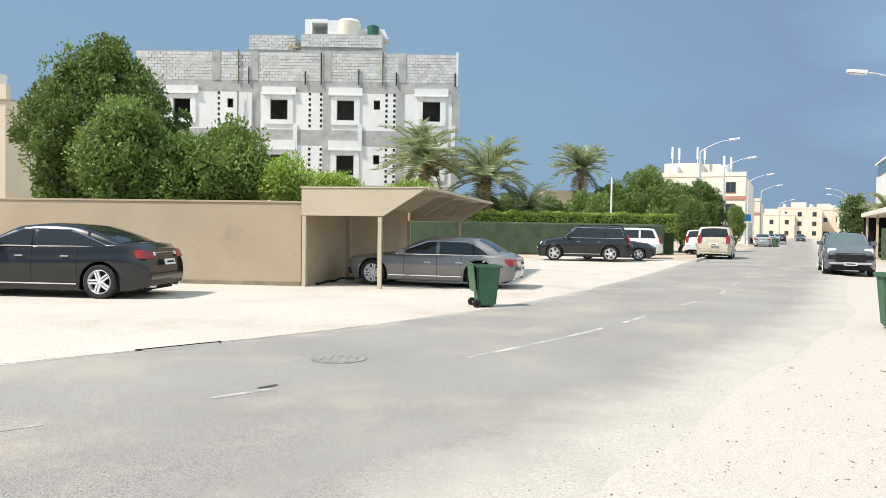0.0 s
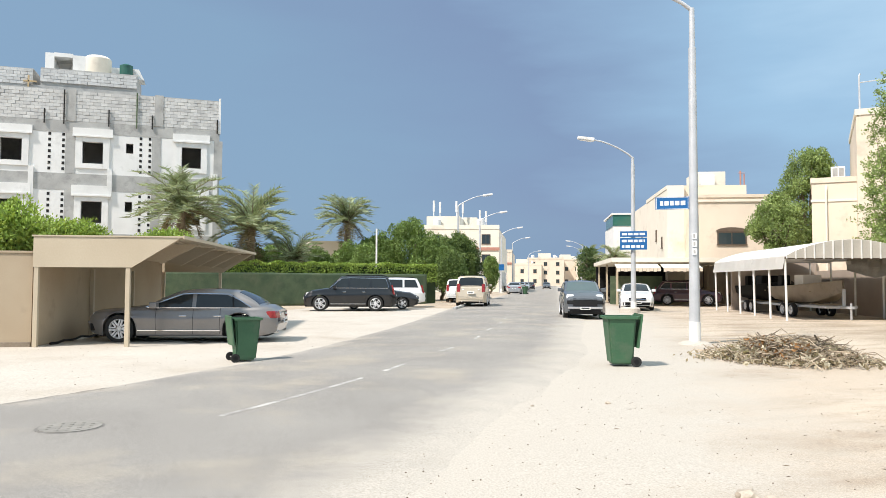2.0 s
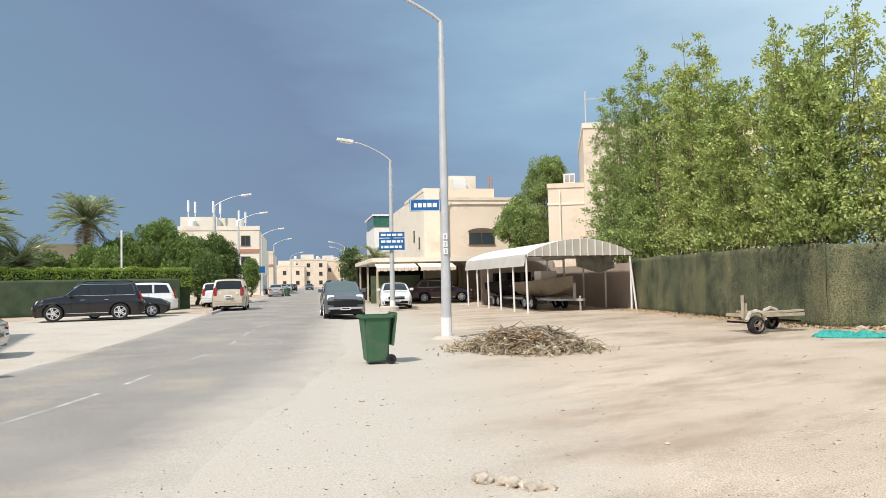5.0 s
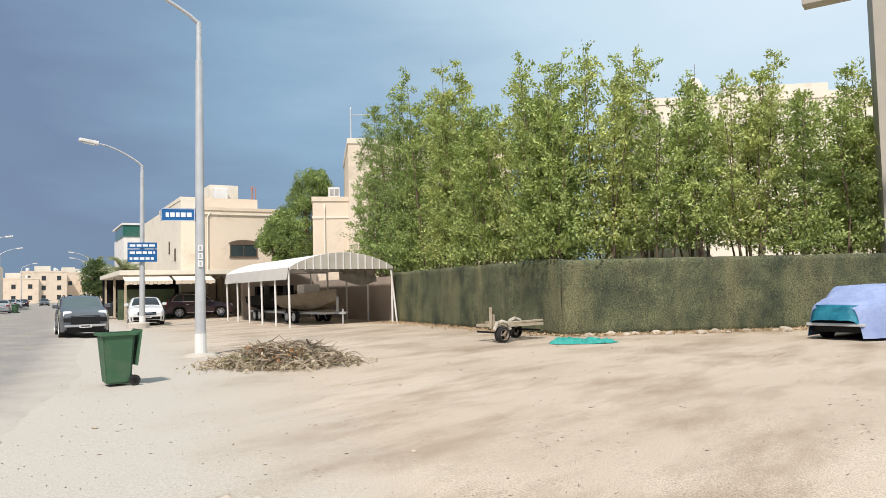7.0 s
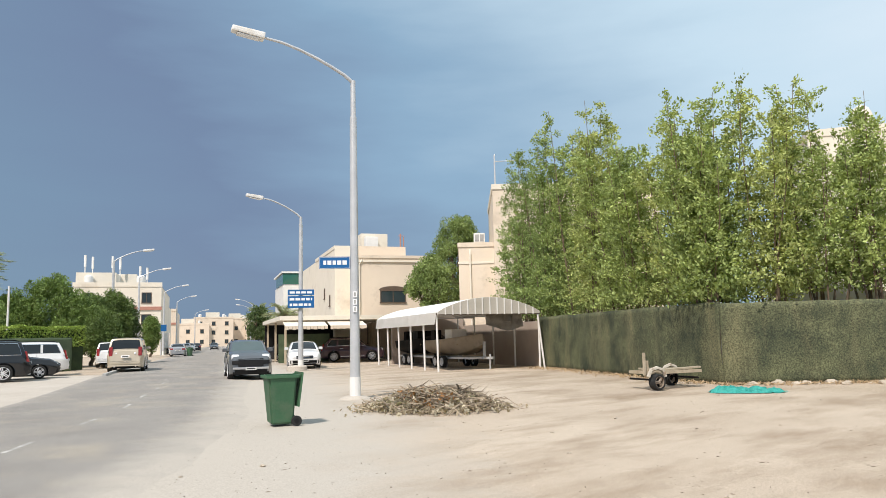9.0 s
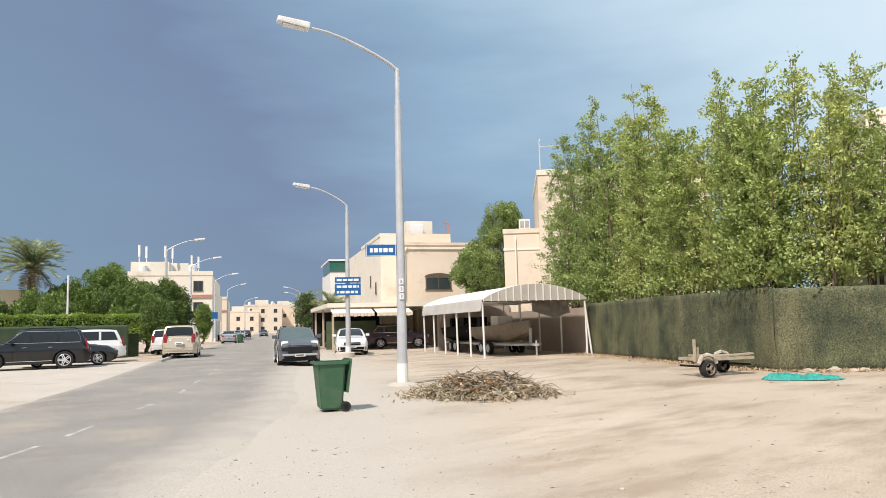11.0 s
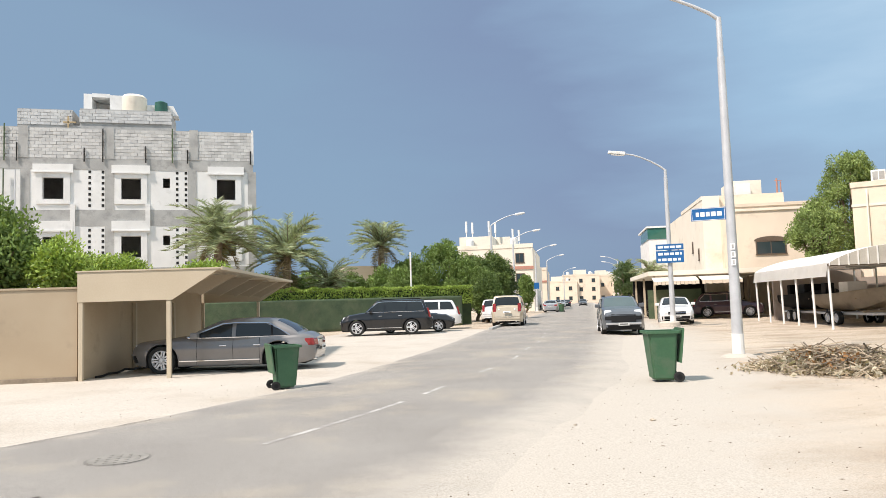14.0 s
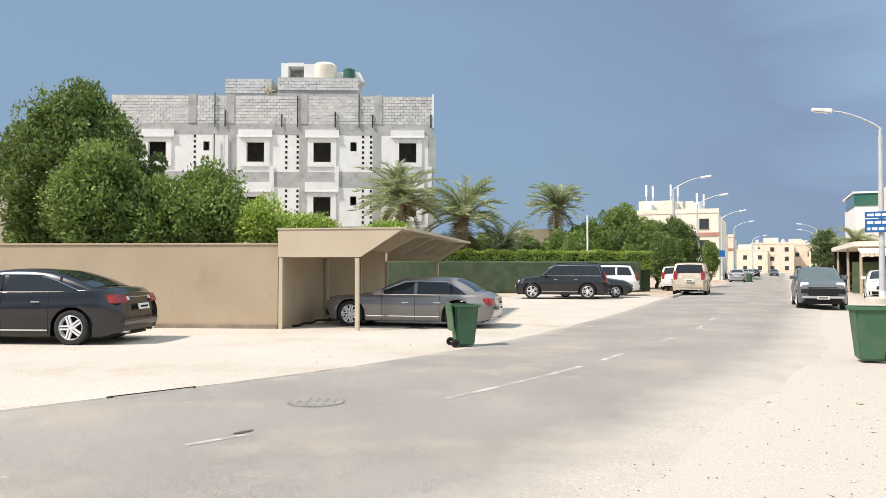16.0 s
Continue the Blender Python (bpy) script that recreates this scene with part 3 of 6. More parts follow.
def villa_tall():
    s = thing("villa", "tall cream villa with a stepped block behind trees", "house", pose(33.6, 33.9, 0, 0, 0, -45))
    part("low_block", boxes((0, 2.3, 0, 6, 0, 7.35)), CREAM, s)
    part("low_parapet", boxes((-0.06, 2.3, -0.06, 6, 7.353, 7.65)), CREAM, s)
    part("tall_block", boxes((2.303, 13, -0.6, 9, 0, 11.0)), CREAM, s)
    part("tall_parapet", boxes((2.24, 13.06, -0.66, 9, 11.003, 11.35)), CREAM_PALE, s)
    ac = part("air_conditioner", boxes((1.02, 1.75, 0.4, 1.0, 7.66, 8.32), bevel=0.04), WHITE_PAINT, s, "white boxed air conditioner")
    part("fan_grille", boxes((1.1, 1.36, 0.38, 0.398, 7.76, 8.22), (1.42, 1.68, 0.38, 0.398, 7.76, 8.22)), CONCRETE, ac)
    part("mast", tubes(([(2.5, -0.4, 11.3), (2.5, -0.4, 13.3), (2.55, -0.4, 13.4)], 0.05), ([(2.5, -0.4, 12.9), (3.9, -0.4, 12.95)], 0.03), sides=6), STEEL, s)
    part("band", boxes((-0.05, 2.3, -0.05, -0.003, 6.25, 6.4)), CREAM_PALE, s)
    part("downpipe", tubes(([(0.75, -0.09, 0), (0.75, -0.09, 6.9), (0.75, 0.05, 7.2)], 0.055), sides=8), CREAM_PALE, s)
    return s


villa_arch()
villa_tall()


def plain_house(name, label, m, w, d, h, mat, rows=2, cols=3, tanks=True, trim=None, seed=1):
    s = thing(name, label, "house", m)
    rnd = random.Random(seed)
    part("wall", boxes((0, w, 0, d, 0, h)), mat, s)
    part("parapet", boxes((-0.08, w + 0.08, -0.08, 0.2, h + 0.002, h + 0.6), (-0.08, 0.2, 0.2, d, h + 0.002, h + 0.6)), mat, s)
    part("roof", boxes((0.2, w, 0.2, d, h + 0.002, h + 0.1)), CONCRETE, s)
    for r in range(rows):
        for c in range(cols):
            window(s, (c + 0.5) * w / cols - 0.6, 0, 1.2 + r * (h - 0.4) / rows, 1.1, 1.3, "y")
        for c in range(max(1, cols - 1)):
            window(s, 0, (c + 0.5) * d / max(1, cols - 1) - 0.6, 1.2 + r * (h - 0.4) / rows, 1.1, 1.3, "x")
    if trim:
        part("band", boxes((-0.12, w + 0.12, -0.14, -0.003, h * 0.66, h * 0.66 + 0.45), (-0.14, -0.003, 0, d, h * 0.66, h * 0.66 + 0.45)), trim, s)
    part("stair_house", boxes((w * 0.3, w * 0.65, d * 0.3, d * 0.7, h + 0.1, h + 2.4)), CREAM_PALE, s)
    if tanks:
        for k in range(2):
            x = w * (0.15 + 0.6 * k)
            part("water_tank", tubes(([(x, 1.5, h + 0.1), (x, 1.5, h + 1.5), (x, 1.5, h + 1.7)], [0.6, 0.6, 0.2]), sides=12), WHITE_PAINT, s, "", True)
    return s


plain_house("house", "plain beige house beyond the garden wall", pose(-31, 30.2, 0, 0, 0, -4), 13.6, 10, 6.4, CREAM, 2, 4, False, seed=2)
ant = plain_house("apartment_building", "cream apartment house with roof tanks and phone masts", pose(31.0, 104.6, 0, 0, 0, -25), 11, 26, 9.3, CREAM_PALE, 3, 3, True, RED_TRIM, 3)
for k, (x, y) in enumerate(((0.8, 4), (1.5, 6), (4.2, 5), (5.0, 7), (8, 3), (8.8, 5))):
    part("antenna", tubes(([(x, y, 9.4), (x, y, 13.8 - (k > 3) * 1.6)], 0.07), ([(x, y, 12.3 - (k > 3) * 1.6), (x, y, 14.0 - (k > 3) * 1.6)], 0.16), sides=7), WHITE_PAINT, ant)
part("tank_room", boxes((-0.02, 5, 2, 9, 9.95, 11.4)), CREAM_PALE, ant)
plain_house("house", "pale cream terrace house along the street", pose(43.7, 136, 0, 0, 0, -25), 12, 20, 8.4, CREAM_PALE, 3, 3, True, seed=4)
plain_house("house", "cream street house with red band", pose(58.3, 165.8, 0, 0, 0, -25), 12, 24, 8.6, CREAM, 3, 3, True, RED_TRIM, 5)
far = random.Random(17)
for i in range(13):
    az, d = radians(22.6 + 0.62 * i), 285 + 26 * (i % 3) + far.uniform(-8, 8)
    plain_house("house", "far whitewashed house closing the street", pose(d * math.sin(az), d * math.cos(az), 0, 0, 0, -20 - far.uniform(0, 14)),
                far.uniform(8, 15), 12, far.uniform(7.0, 10.5), (CREAM, CREAM_PALE, CREAM)[i % 3], 2 + i % 2, 3, True, None, 10 + i)
plain_house("house", "pale villa behind the far lamps", pose(67, 92, 0, 0, 0, -25), 14, 18, 8.5, CREAM_PALE, 2, 3, True, None, 21)
tw = plain_house("apartment_building", "white tall house seen through the treetops", pose(62, 22, 0, 0, 0, -60), 26, 14, 17.0, CREAM_PALE, 4, 5, False, None, 22)
bm = bmesh.new()
tube(bm, [(5, 4, 17.5), (5, 4, 19.5), (5, 4, 20.05), (5, 4, 20.4)], [0.85, 0.85, 0.6, 0.1], 20)
part("dome", bm, CREAM_PALE, tw, "pale plaster roof dome", True)
wl2 = thing("glazed_house", "white house with green glazed upper storey", "house", pose(45.2, 75.1, 0, 0, 0, -25))
part("wall", boxes((0, 8, 0, 10, 0, 8.1)), WHITE_PAINT, wl2)
part("glazing", boxes((-0.08, 5, -0.08, -0.003, 8.12, 9.4), (-0.08, -0.003, 0, 8, 8.12, 9.4)), glass_dark("green_glass", (0.03, 0.12, 0.09)), wl2, "green tinted glazing")
part("roof", boxes((-0.2, 8, -0.2, 10, 9.403, 9.6)), WHITE_PAINT, wl2)

# a portico at the edge of the lot
pt = thing("portico", "grey-beige portico column with an overhanging roof", "building", pose(29.2, 1.75, 0, 0, 0, -75))
bm = bmesh.new()
box(bm, -0.45, 0.45, -0.45, 0.45, 0, 14.0, bevel=0.03)
part("column", bm, material("grey_beige_render", ((0.36, 0.33, 0.28), (0.42, 0.39, 0.33)), 1, 0.9, 0.1), pt)
ro = part("roof", boxes((0, 0.55, -8, 0, 0, 0.4), (0.5, 5.6, -8, -7.4, 0.0, 0.4), (5.0, 5.5, -7.4, -1.6, 0.0, 0.4), bevel=0.03), bpy.data.materials["grey_beige_render"], pt)
ro.matrix_basis = Matrix.Rotation(radians(75), 4, "Z") @ pose(24.0 - 29.2, 3.5 - 1.75, 9.702, 0, 0, 1)

# ---- cars ----
RUBBER = material("rubber", ((0.012, 0.012, 0.012), (0.03, 0.03, 0.028)), 8, 0.9, 0.1)
RIM = material("alloy", ((0.72, 0.72, 0.73), (0.84, 0.84, 0.85)), 4, 0.3, 0, metal=0.25)
CHROME = material("chrome", ((0.75, 0.75, 0.76), (0.85, 0.85, 0.86)), 4, 0.12, 0, metal=1.0)
BLACK_TRIM = material("black_trim", ((0.008, 0.008, 0.009), (0.014, 0.014, 0.014)), 4, 0.6, 0, spec=0.2)
CAR_GLASS = glass_dark("car_glass", (0.018, 0.022, 0.024), 0.02)
# opaque glass made paler, a sky reflection put into its base colour
CAR_GLASS_LIGHT = glass_dark("sky_pale_car_glass", (0.08, 0.11, 0.11))
LENS_RED = material("red_lens", ((0.16, 0.012, 0.014), (0.34, 0.04, 0.04)), 9, 0.1, 0)
LENS_CLEAR = material("clear_lens", ((0.7, 0.71, 0.72), (0.82, 0.83, 0.84)), 3, 0.1, 0)
SILVER_TRIM = material("silver_trim", ((0.5, 0.5, 0.51), (0.6, 0.6, 0.61)), 3, 0.3, 0, metal=0.5)
PLATE = material("plate_white", ((0.7, 0.7, 0.68), (0.78, 0.78, 0.76)), 3, 0.5, 0)


def paint(name, c, metal=0.35, rough=0.32):
    return material(name, ([v * 0.92 for v in c], [min(1, v * 1.08) for v in c]), 1.3, rough, 0.0, 30, metal=metal, coat=0.8, spec=0.35, stain_or_sheen=([min(1, v * 0.9 + 0.012) for v in c], 2.5, 0.55, 0.85))


def curve_at(table, x):
    """A smooth value from a table of (x, value)."""
    if x <= table[0][0]:
        return table[0][1]
    for (a, va), (b, vb) in zip(table, table[1:]):
        if x <= b:
            t = (x - a) / (b - a)
            t = t * t * (3 - 2 * t)
            return va + (vb - va) * t
    return table[-1][1]


def lathe_y(bm, outline, sides):
    """Turn an outline of (y, radius) about the y axis."""
    rings = [[bm.verts.new((r * math.cos(a), y, r * math.sin(a))) for a in (2 * math.pi * k / sides for k in range(sides))] for y, r in outline]
    for p, q in zip(rings, rings[1:]):
        for k in range(sides):
            bm.faces.new((p[k], p[(k + 1) % sides], q[(k + 1) % sides], q[k]))
    return rings


WHEELS = {}


def wheel(parent, x, y, r, side, spokes):
    """A tyre with a spoked rim; side is 1 or -1."""
    key = (r, spokes)
    if key not in WHEELS:
        bm = bmesh.new()
        w = 0.115
        rings = lathe_y(bm, [(-w, r * 0.72), (-w, r * 0.9), (-w * 0.8, r), (w * 0.8, r), (w, r * 0.9), (w, r * 0.72), (w * 0.5, r * 0.68)], 28)
        me1 = bpy.data.meshes.new("wheel")
        bm.to_mesh(me1)
        bm.free()
        me1.materials.append(RUBBER)
        bm = bmesh.new()
        lathe_y(bm, [(-w * 0.2, r * 0.3), (-w * 0.2, r * 0.715), (w * 0.9, r * 0.715), (w * 1.02, r * 0.67), (w * 0.6, r * 0.64), (w * 0.3, r * 0.63)], 28)
        rg = lathe_y(bm, [(w * 0.2, r * 0.2), (w * 0.8, r * 0.17), (w * 0.9, r * 0.09)], 14)
        bm.faces.new(rg[-1])
        for k in range(spokes):
            a = 2 * math.pi * k / spokes
            for off in (-0.085, 0.085):
                box(bm, r * 0.1, r * 0.67, w * 0.55, w * 0.95, r * (off - 0.048), r * (off + 0.048), m=Matrix.Rotation(a, 4, "Y"))
        me2 = bpy.data.meshes.new("rim")
        bm.to_mesh(me2)
        bm.free()
        me2.materials.append(RIM)
        bm = bmesh.new()
        rg = lathe_y(bm, [(w * 0.1, r * 0.62), (w * 0.1, r * 0.05)], 20)
        me3 = bpy.data.meshes.new("brake")
        bm.to_mesh(me3)
        bm.free()
        me3.materials.append(BLACK_TRIM)
        for me in (me1, me2):
            for p in me.polygons:
                p.use_smooth = False
        WHEELS[key] = (me1, me2, me3)
    a, b, c = WHEELS[key]
    t = new("wheel", a)
    t.parent, t.matrix_basis = parent, pose(x, y, r, 0, 0, 0 if side > 0 else 180)
    for n, d in (("rim", b), ("brake", c)):
        o = new(n, d)
        o.parent = t
    return t


def car(name, label, m, color, L=4.9, W=1.86, H=1.47, wb=2.85, r=0.33, front=0.95, hood=0.98, belt=1.0, tail=1.06, nose=0.72,
        cabin=(0.95, 0.15, -1.25, -1.95), glass=CAR_GLASS, spokes=5, suv=False, fine=True, chrome=True, group="", grille=0.5, sport=False):
    """A car that faces +x. cabin: x of the screen's foot, the roof's front and rear, the rear screen's foot."""
    s = thing(name, label, "car", m, group)
    xf = L / 2 - front          # front axle
    xr = xf - wb
    half = W / 2
    clear = 0.24 if suv else 0.18
    Ra = r + 0.07
    xA, xB, xC, xD = cabin
    shoulder = [(-L / 2, tail - 0.12), (-L / 2 + 0.25, tail), (xD, tail), (xC, belt + 0.03), (xB, belt), (xA, hood), (L / 2 - 0.5, hood - 0.09), (L / 2 - 0.12, nose + 0.02), (L / 2, nose - 0.1)]
    def width(x):
        s1 = abs(x) / (L / 2)
        return half * (1 - 0.05 * s1 ** 3 - 0.17 * max(0, (s1 - 0.78) / 0.22) ** 2.4)
    def sill(x):
        e = max(0, (abs(x) / (L / 2) - 0.8) / 0.2)
        z = clear + 0.1 * e ** 2
        for w0 in (xf, xr):
            d = abs(x - w0)
            if d < Ra:
                z = max(z, r + math.sqrt(Ra * Ra - d * d) * 0.97)
        return z
    xs = set([-L / 2 + L * k / 36 for k in range(37)] + [L / 2 - 0.03, -L / 2 + 0.03, L / 2 - 0.08, -L / 2 + 0.08])
    for w0 in (xf, xr):
        for k in range(13):
            xs.add(w0 + Ra * math.cos(math.pi * k / 12))
            xs.add(w0 + (Ra + 0.01) * (1 if k % 2 else -1))
    xs = sorted(x for x in xs if abs(x) <= L / 2 + 1e-6)
    bm = bmesh.new()
    rows = []
    for x in xs:
        w, zb, zs = width(x), sill(x), curve_at(shoulder, x)
        crown = 0.055
        d = zs - clear
        levels = [(0.945, 0.0), (0.968, 0.06), (0.962, 0.22), (0.985, 0.45), (1.0, 0.60), (0.998, 0.70), (0.972, 0.745), (0.955, 0.88)]
        prof = [(w * 0.80, zb)] + [(w * g, max(clear + h * d, zb + 0.003 * i)) for i, (g, h) in enumerate(levels)]
        prof += [(w * 0.92, zs - 0.012), (w * 0.86, zs + 0.015), (w * 0.5, zs + crown * 0.75), (0, zs + crown)]
        full = [(y, z) for y, z in prof] + [(-y, z) for y, z in prof[-2::-1]]
        rows.append([bm.verts.new((x, y, z)) for y, z in full])
    for a, b in zip(rows, rows[1:]):
        for k in range(len(a) - 1):
            bm.faces.new((a[k], a[k + 1], b[k + 1], b[k]))
    bm.faces.new(rows[0][::-1])
    bm.faces.new(rows[-1])
    bmesh.ops.recalc_face_normals(bm, faces=bm.faces)
    body = part("body", bm, color, s, "", True)
    # underside and wheel wells
    part("underbody", boxes((-L / 2 + 0.25, L / 2 - 0.25, -half * 0.78, half * 0.78, clear - 0.02, clear + 0.45)), BLACK_TRIM, s)
    for w0 in (xf, xr):
        for sy in (1, -1):
            wheel(s, w0, sy * (half - 0.13), r, sy, spokes)
    # cabin
    zB = belt - 0.03
    wb0, wr = half * 0.90, half * (0.76 if suv else 0.70)
    roof = [(xA, zB + 0.02), (xB, H - 0.045), ((xB + xC) / 2, H), (xC, H - 0.05), (xD, tail - 0.02)]
    def top(x):
        for (a, va), (b, vb) in zip(roof[::-1], roof[-2::-1]):
            if x <= b + 1e-9:
                t = (x - a) / (b - a)
                if (a, b) == (xD, xC) or (a, b) == (xB, xA):
                    bulge = 0.12 * (H - zB) * math.sin(math.pi * t) * (0.6 if not suv else 0.25)
                    return va + (vb - va) * t + bulge
                q = t * (2 - t) if a == xC else t * t
                return va + (vb - va) * q
        return roof[0][1]
    def side_y(z):
        t = max(0, min(1, (z - zB) / (H - zB)))
        return wb0 + (wr - wb0) * (t ** 1.25)
    cx = sorted(set([xD + (xC - xD) * k / 8 for k in range(9)] + [xC + (xB - xC) * k / 10 for k in range(11)] + [xB + (xA - xB) * k / 8 for k in range(9)]))
    bm = bmesh.new()
    rows = []
    for x in cx:
        zt = max(top(x), zB + 0.012)
        ye = side_y(zt) - 0.04
        prof = [(wb0 + 0.0, zB - 0.08), (side_y(zB + (zt - zB) * 0.33), zB + (zt - zB) * 0.33), (side_y(zB + (zt - zB) * 0.66), zB + (zt - zB) * 0.66), (side_y(zt - 0.05 * min(1, (zt - zB) / 0.2)), zt - 0.05 * min(1, (zt - zB) / 0.2)), (ye, zt), (ye * 0.5, zt + 0.025), (0, zt + 0.035)]
        full = prof + [(-y, z) for y, z in prof[-2::-1]]
        rows.append([bm.verts.new((x, y, z)) for y, z in full])
    for a, b in zip(rows, rows[1:]):
        for k in range(len(a) - 1):
            bm.faces.new((a[k], a[k + 1], b[k + 1], b[k]))
    bmesh.ops.recalc_face_normals(bm, faces=bm.faces)
    part("cabin", bm, color, s, "", True)
    def screen(name2, x0, x1, lift=0.012):
        bm = bmesh.new()
        grid = []
        for i in range(7):
            x = x0 + (x1 - x0) * i / 6
            zt = max(top(x), zB + 0.012)
            ye = side_y(zt) - 0.1
            grid.append([bm.verts.new((x, ye * k, zt + lift + 0.035 * (1 - k * k))) for k in (-1, -0.6, -0.2, 0.2, 0.6, 1)])
        for a, b in zip(grid, grid[1:]):
            for k in range(5):
                bm.faces.new((a[k], a[k + 1], b[k + 1], b[k]))
        bmesh.ops.recalc_face_normals(bm, faces=bm.faces)
        bmesh.ops.solidify(bm, geom=bm.faces[:], thickness=0.008)
        return part(name2, bm, glass, s, "", True)
    screen("windscreen", xA - 0.06, xB + 0.05)
    screen("rear_window", xD + (0.1 if not suv else 0.02), xC - 0.05)
    zlo = zB + 0.07
    def pane(name2, pts, mat):
        for sy in (1, -1):
            bm = bmesh.new()
            out = 0.018 if mat == BLACK_TRIM else 0.014
            a = [bm.verts.new((x, sy * (side_y(z) + 0.004), z)) for x, z in pts]
            b = [bm.verts.new((x, sy * (side_y(z) + out), z)) for x, z in pts]
            bm.faces.new(a)
            bm.faces.new(b[::-1])
            for k in range(len(a)):
                bm.faces.new((a[k], a[(k + 1) % len(a)], b[(k + 1) % len(a)], b[k]))
            bmesh.ops.recalc_face_normals(bm, faces=bm.faces)
            part(name2, bm, mat, s)
    zhi = H - 0.13
    mid = (xA + xC) / 2 - 0.12 if not suv else xf - wb * 0.52
    def front_x(z):
        return xA - 0.12 - (z - zlo) / (zhi - zlo) * (xA - xB - 0.02)
    def rear_x(z):
        return xD + 0.32 + (z - zlo) / (zhi - zlo) * (xC - xD - 0.2)
    pane("side_window", [(mid + 0.05, zlo), (front_x(zlo), zlo), (front_x((zlo + zhi) / 2), (zlo + zhi) / 2), (front_x(zhi), zhi), (mid + 0.05, zhi + 0.015)], glass)
    if suv:
        q = xr + 0.25
        pane("side_window", [(q + 0.06, zlo), (mid - 0.05, zlo), (mid - 0.05, zhi + 0.015), (q + 0.06, zhi + 0.015)], glass)
        pane("side_window", [(rear_x(zlo), zlo), (q - 0.06, zlo), (q - 0.06, zhi + 0.015), (rear_x(zhi), zhi)], glass)
    else:
        pane("side_window", [(rear_x(zlo) + 0.02, zlo), (mid - 0.05, zlo), (mid - 0.05, zhi + 0.015), (rear_x(zhi) + 0.1, zhi), (rear_x((zlo + zhi) / 2), (zlo + zhi) / 2)], glass)
    if not suv:
        q = rear_x(zlo) + 0.42
        pane("window_divider", [(q - 0.02, zlo), (q + 0.02, zlo), (q + 0.06, zhi - 0.01), (q + 0.02, zhi - 0.01)], BLACK_TRIM)
    # lamps, grille, plates, mirrors
    for sy in (1, -1):
        wy = width(L / 2 - 0.1)
        if sport:
            part("headlight", boxes((L / 2 - 0.6, L / 2 - 0.12, sy * wy * 0.6, sy * wy * 1.0, nose - 0.12, nose + 0.12), bevel=0.07), LENS_CLEAR, s, "large clear headlight")
        else:
            part("headlight", boxes((L / 2 - 0.36, L / 2 - 0.06 - 0.03 * (not suv), sy * wy * (0.55 if suv else 0.6), sy * wy * 0.95, nose - (0.17 if suv else 0.12), nose + (0.05 if suv else 0.02)), bevel=0.045), LENS_CLEAR, s)
        part("tail_light", boxes((-L / 2 - 0.005, -L / 2 + (0.16 if suv else 0.34), sy * wy * (0.78 if suv else 0.62), sy * (wy + 0.012 + 0.035 * (not suv)), tail - (0.33 if suv else 0.28), tail - 0.1 + 0.27 * suv), bevel=0.04), LENS_RED, s)
        mr = part("mirror", boxes((xA - 0.42, xA - 0.24, sy * (half * 0.93), sy * (half + 0.16), belt + 0.02, belt + 0.17), bevel=0.04), color, s)
    yg = half * grille
    gr = part("grille", boxes((L / 2 - 0.12, L / 2 + 0.012, -yg, yg, nose - (0.38 if sport else 0.24 if suv else 0.17), nose - (0.05 if sport else 0.01)), bevel=0.02), BLACK_TRIM, s)
    part("grille_bar", boxes((L / 2 + 0.013, L / 2 + 0.022, -yg, yg, nose - 0.105, nose - 0.085)), CHROME if chrome else color, gr)
    part("air_intake", boxes((L / 2 - 0.1, L / 2 + 0.008, -half * 0.72, half * 0.72, clear + (0.0 if sport else 0.12), nose - (0.5 if sport else 0.27)), bevel=0.02), BLACK_TRIM, s)
    for sy in (1, -1):
        part("side_intake", boxes((L / 2 - 0.22, L / 2 + (0.012 if sport else -0.045), sy * half * (0.53 if sport else 0.62 if suv else 0.4), sy * half * (0.84 if sport else 0.86), nose - (0.29 if sport else 0.44), nose - (0.13 if sport else 0.26)), bevel=0.025), BLACK_TRIM, s)
    if suv:
        part("valance", boxes((L / 2 - 0.3, L / 2 - 0.005, -half * 0.8, half * 0.8, clear - 0.02, clear + 0.11), bevel=0.03), BLACK_TRIM, s)
    part("front_bumper", boxes((L / 2 - 0.2, L / 2 + 0.03, -half * 0.8, half * 0.8, nose - 0.265 - 0.22 * sport, nose - 0.2 - 0.2 * sport), bevel=0.02), SILVER_TRIM if sport else color, s)
    for sx in (1, -1):
        z0 = nose - (0.52 if sport else 0.33) if sx > 0 else tail - 0.42
        pl = part("number_plate", boxes((sx * (L / 2 + 0.012), sx * (L / 2 + 0.036), -0.22, 0.22, z0, z0 + 0.12)), PLATE, s)
        part("plate_bar", boxes((sx * (L / 2 + 0.037), sx * (L / 2 + 0.039), -0.16, 0.16, z0 + 0.04, z0 + 0.08)), BLACK_TRIM, pl)
    part("rear_bumper", boxes((-L / 2 - 0.015, -L / 2 + 0.2, -half * 0.8, half * 0.8, clear + 0.18, clear + 0.34), bevel=0.05), color, s)
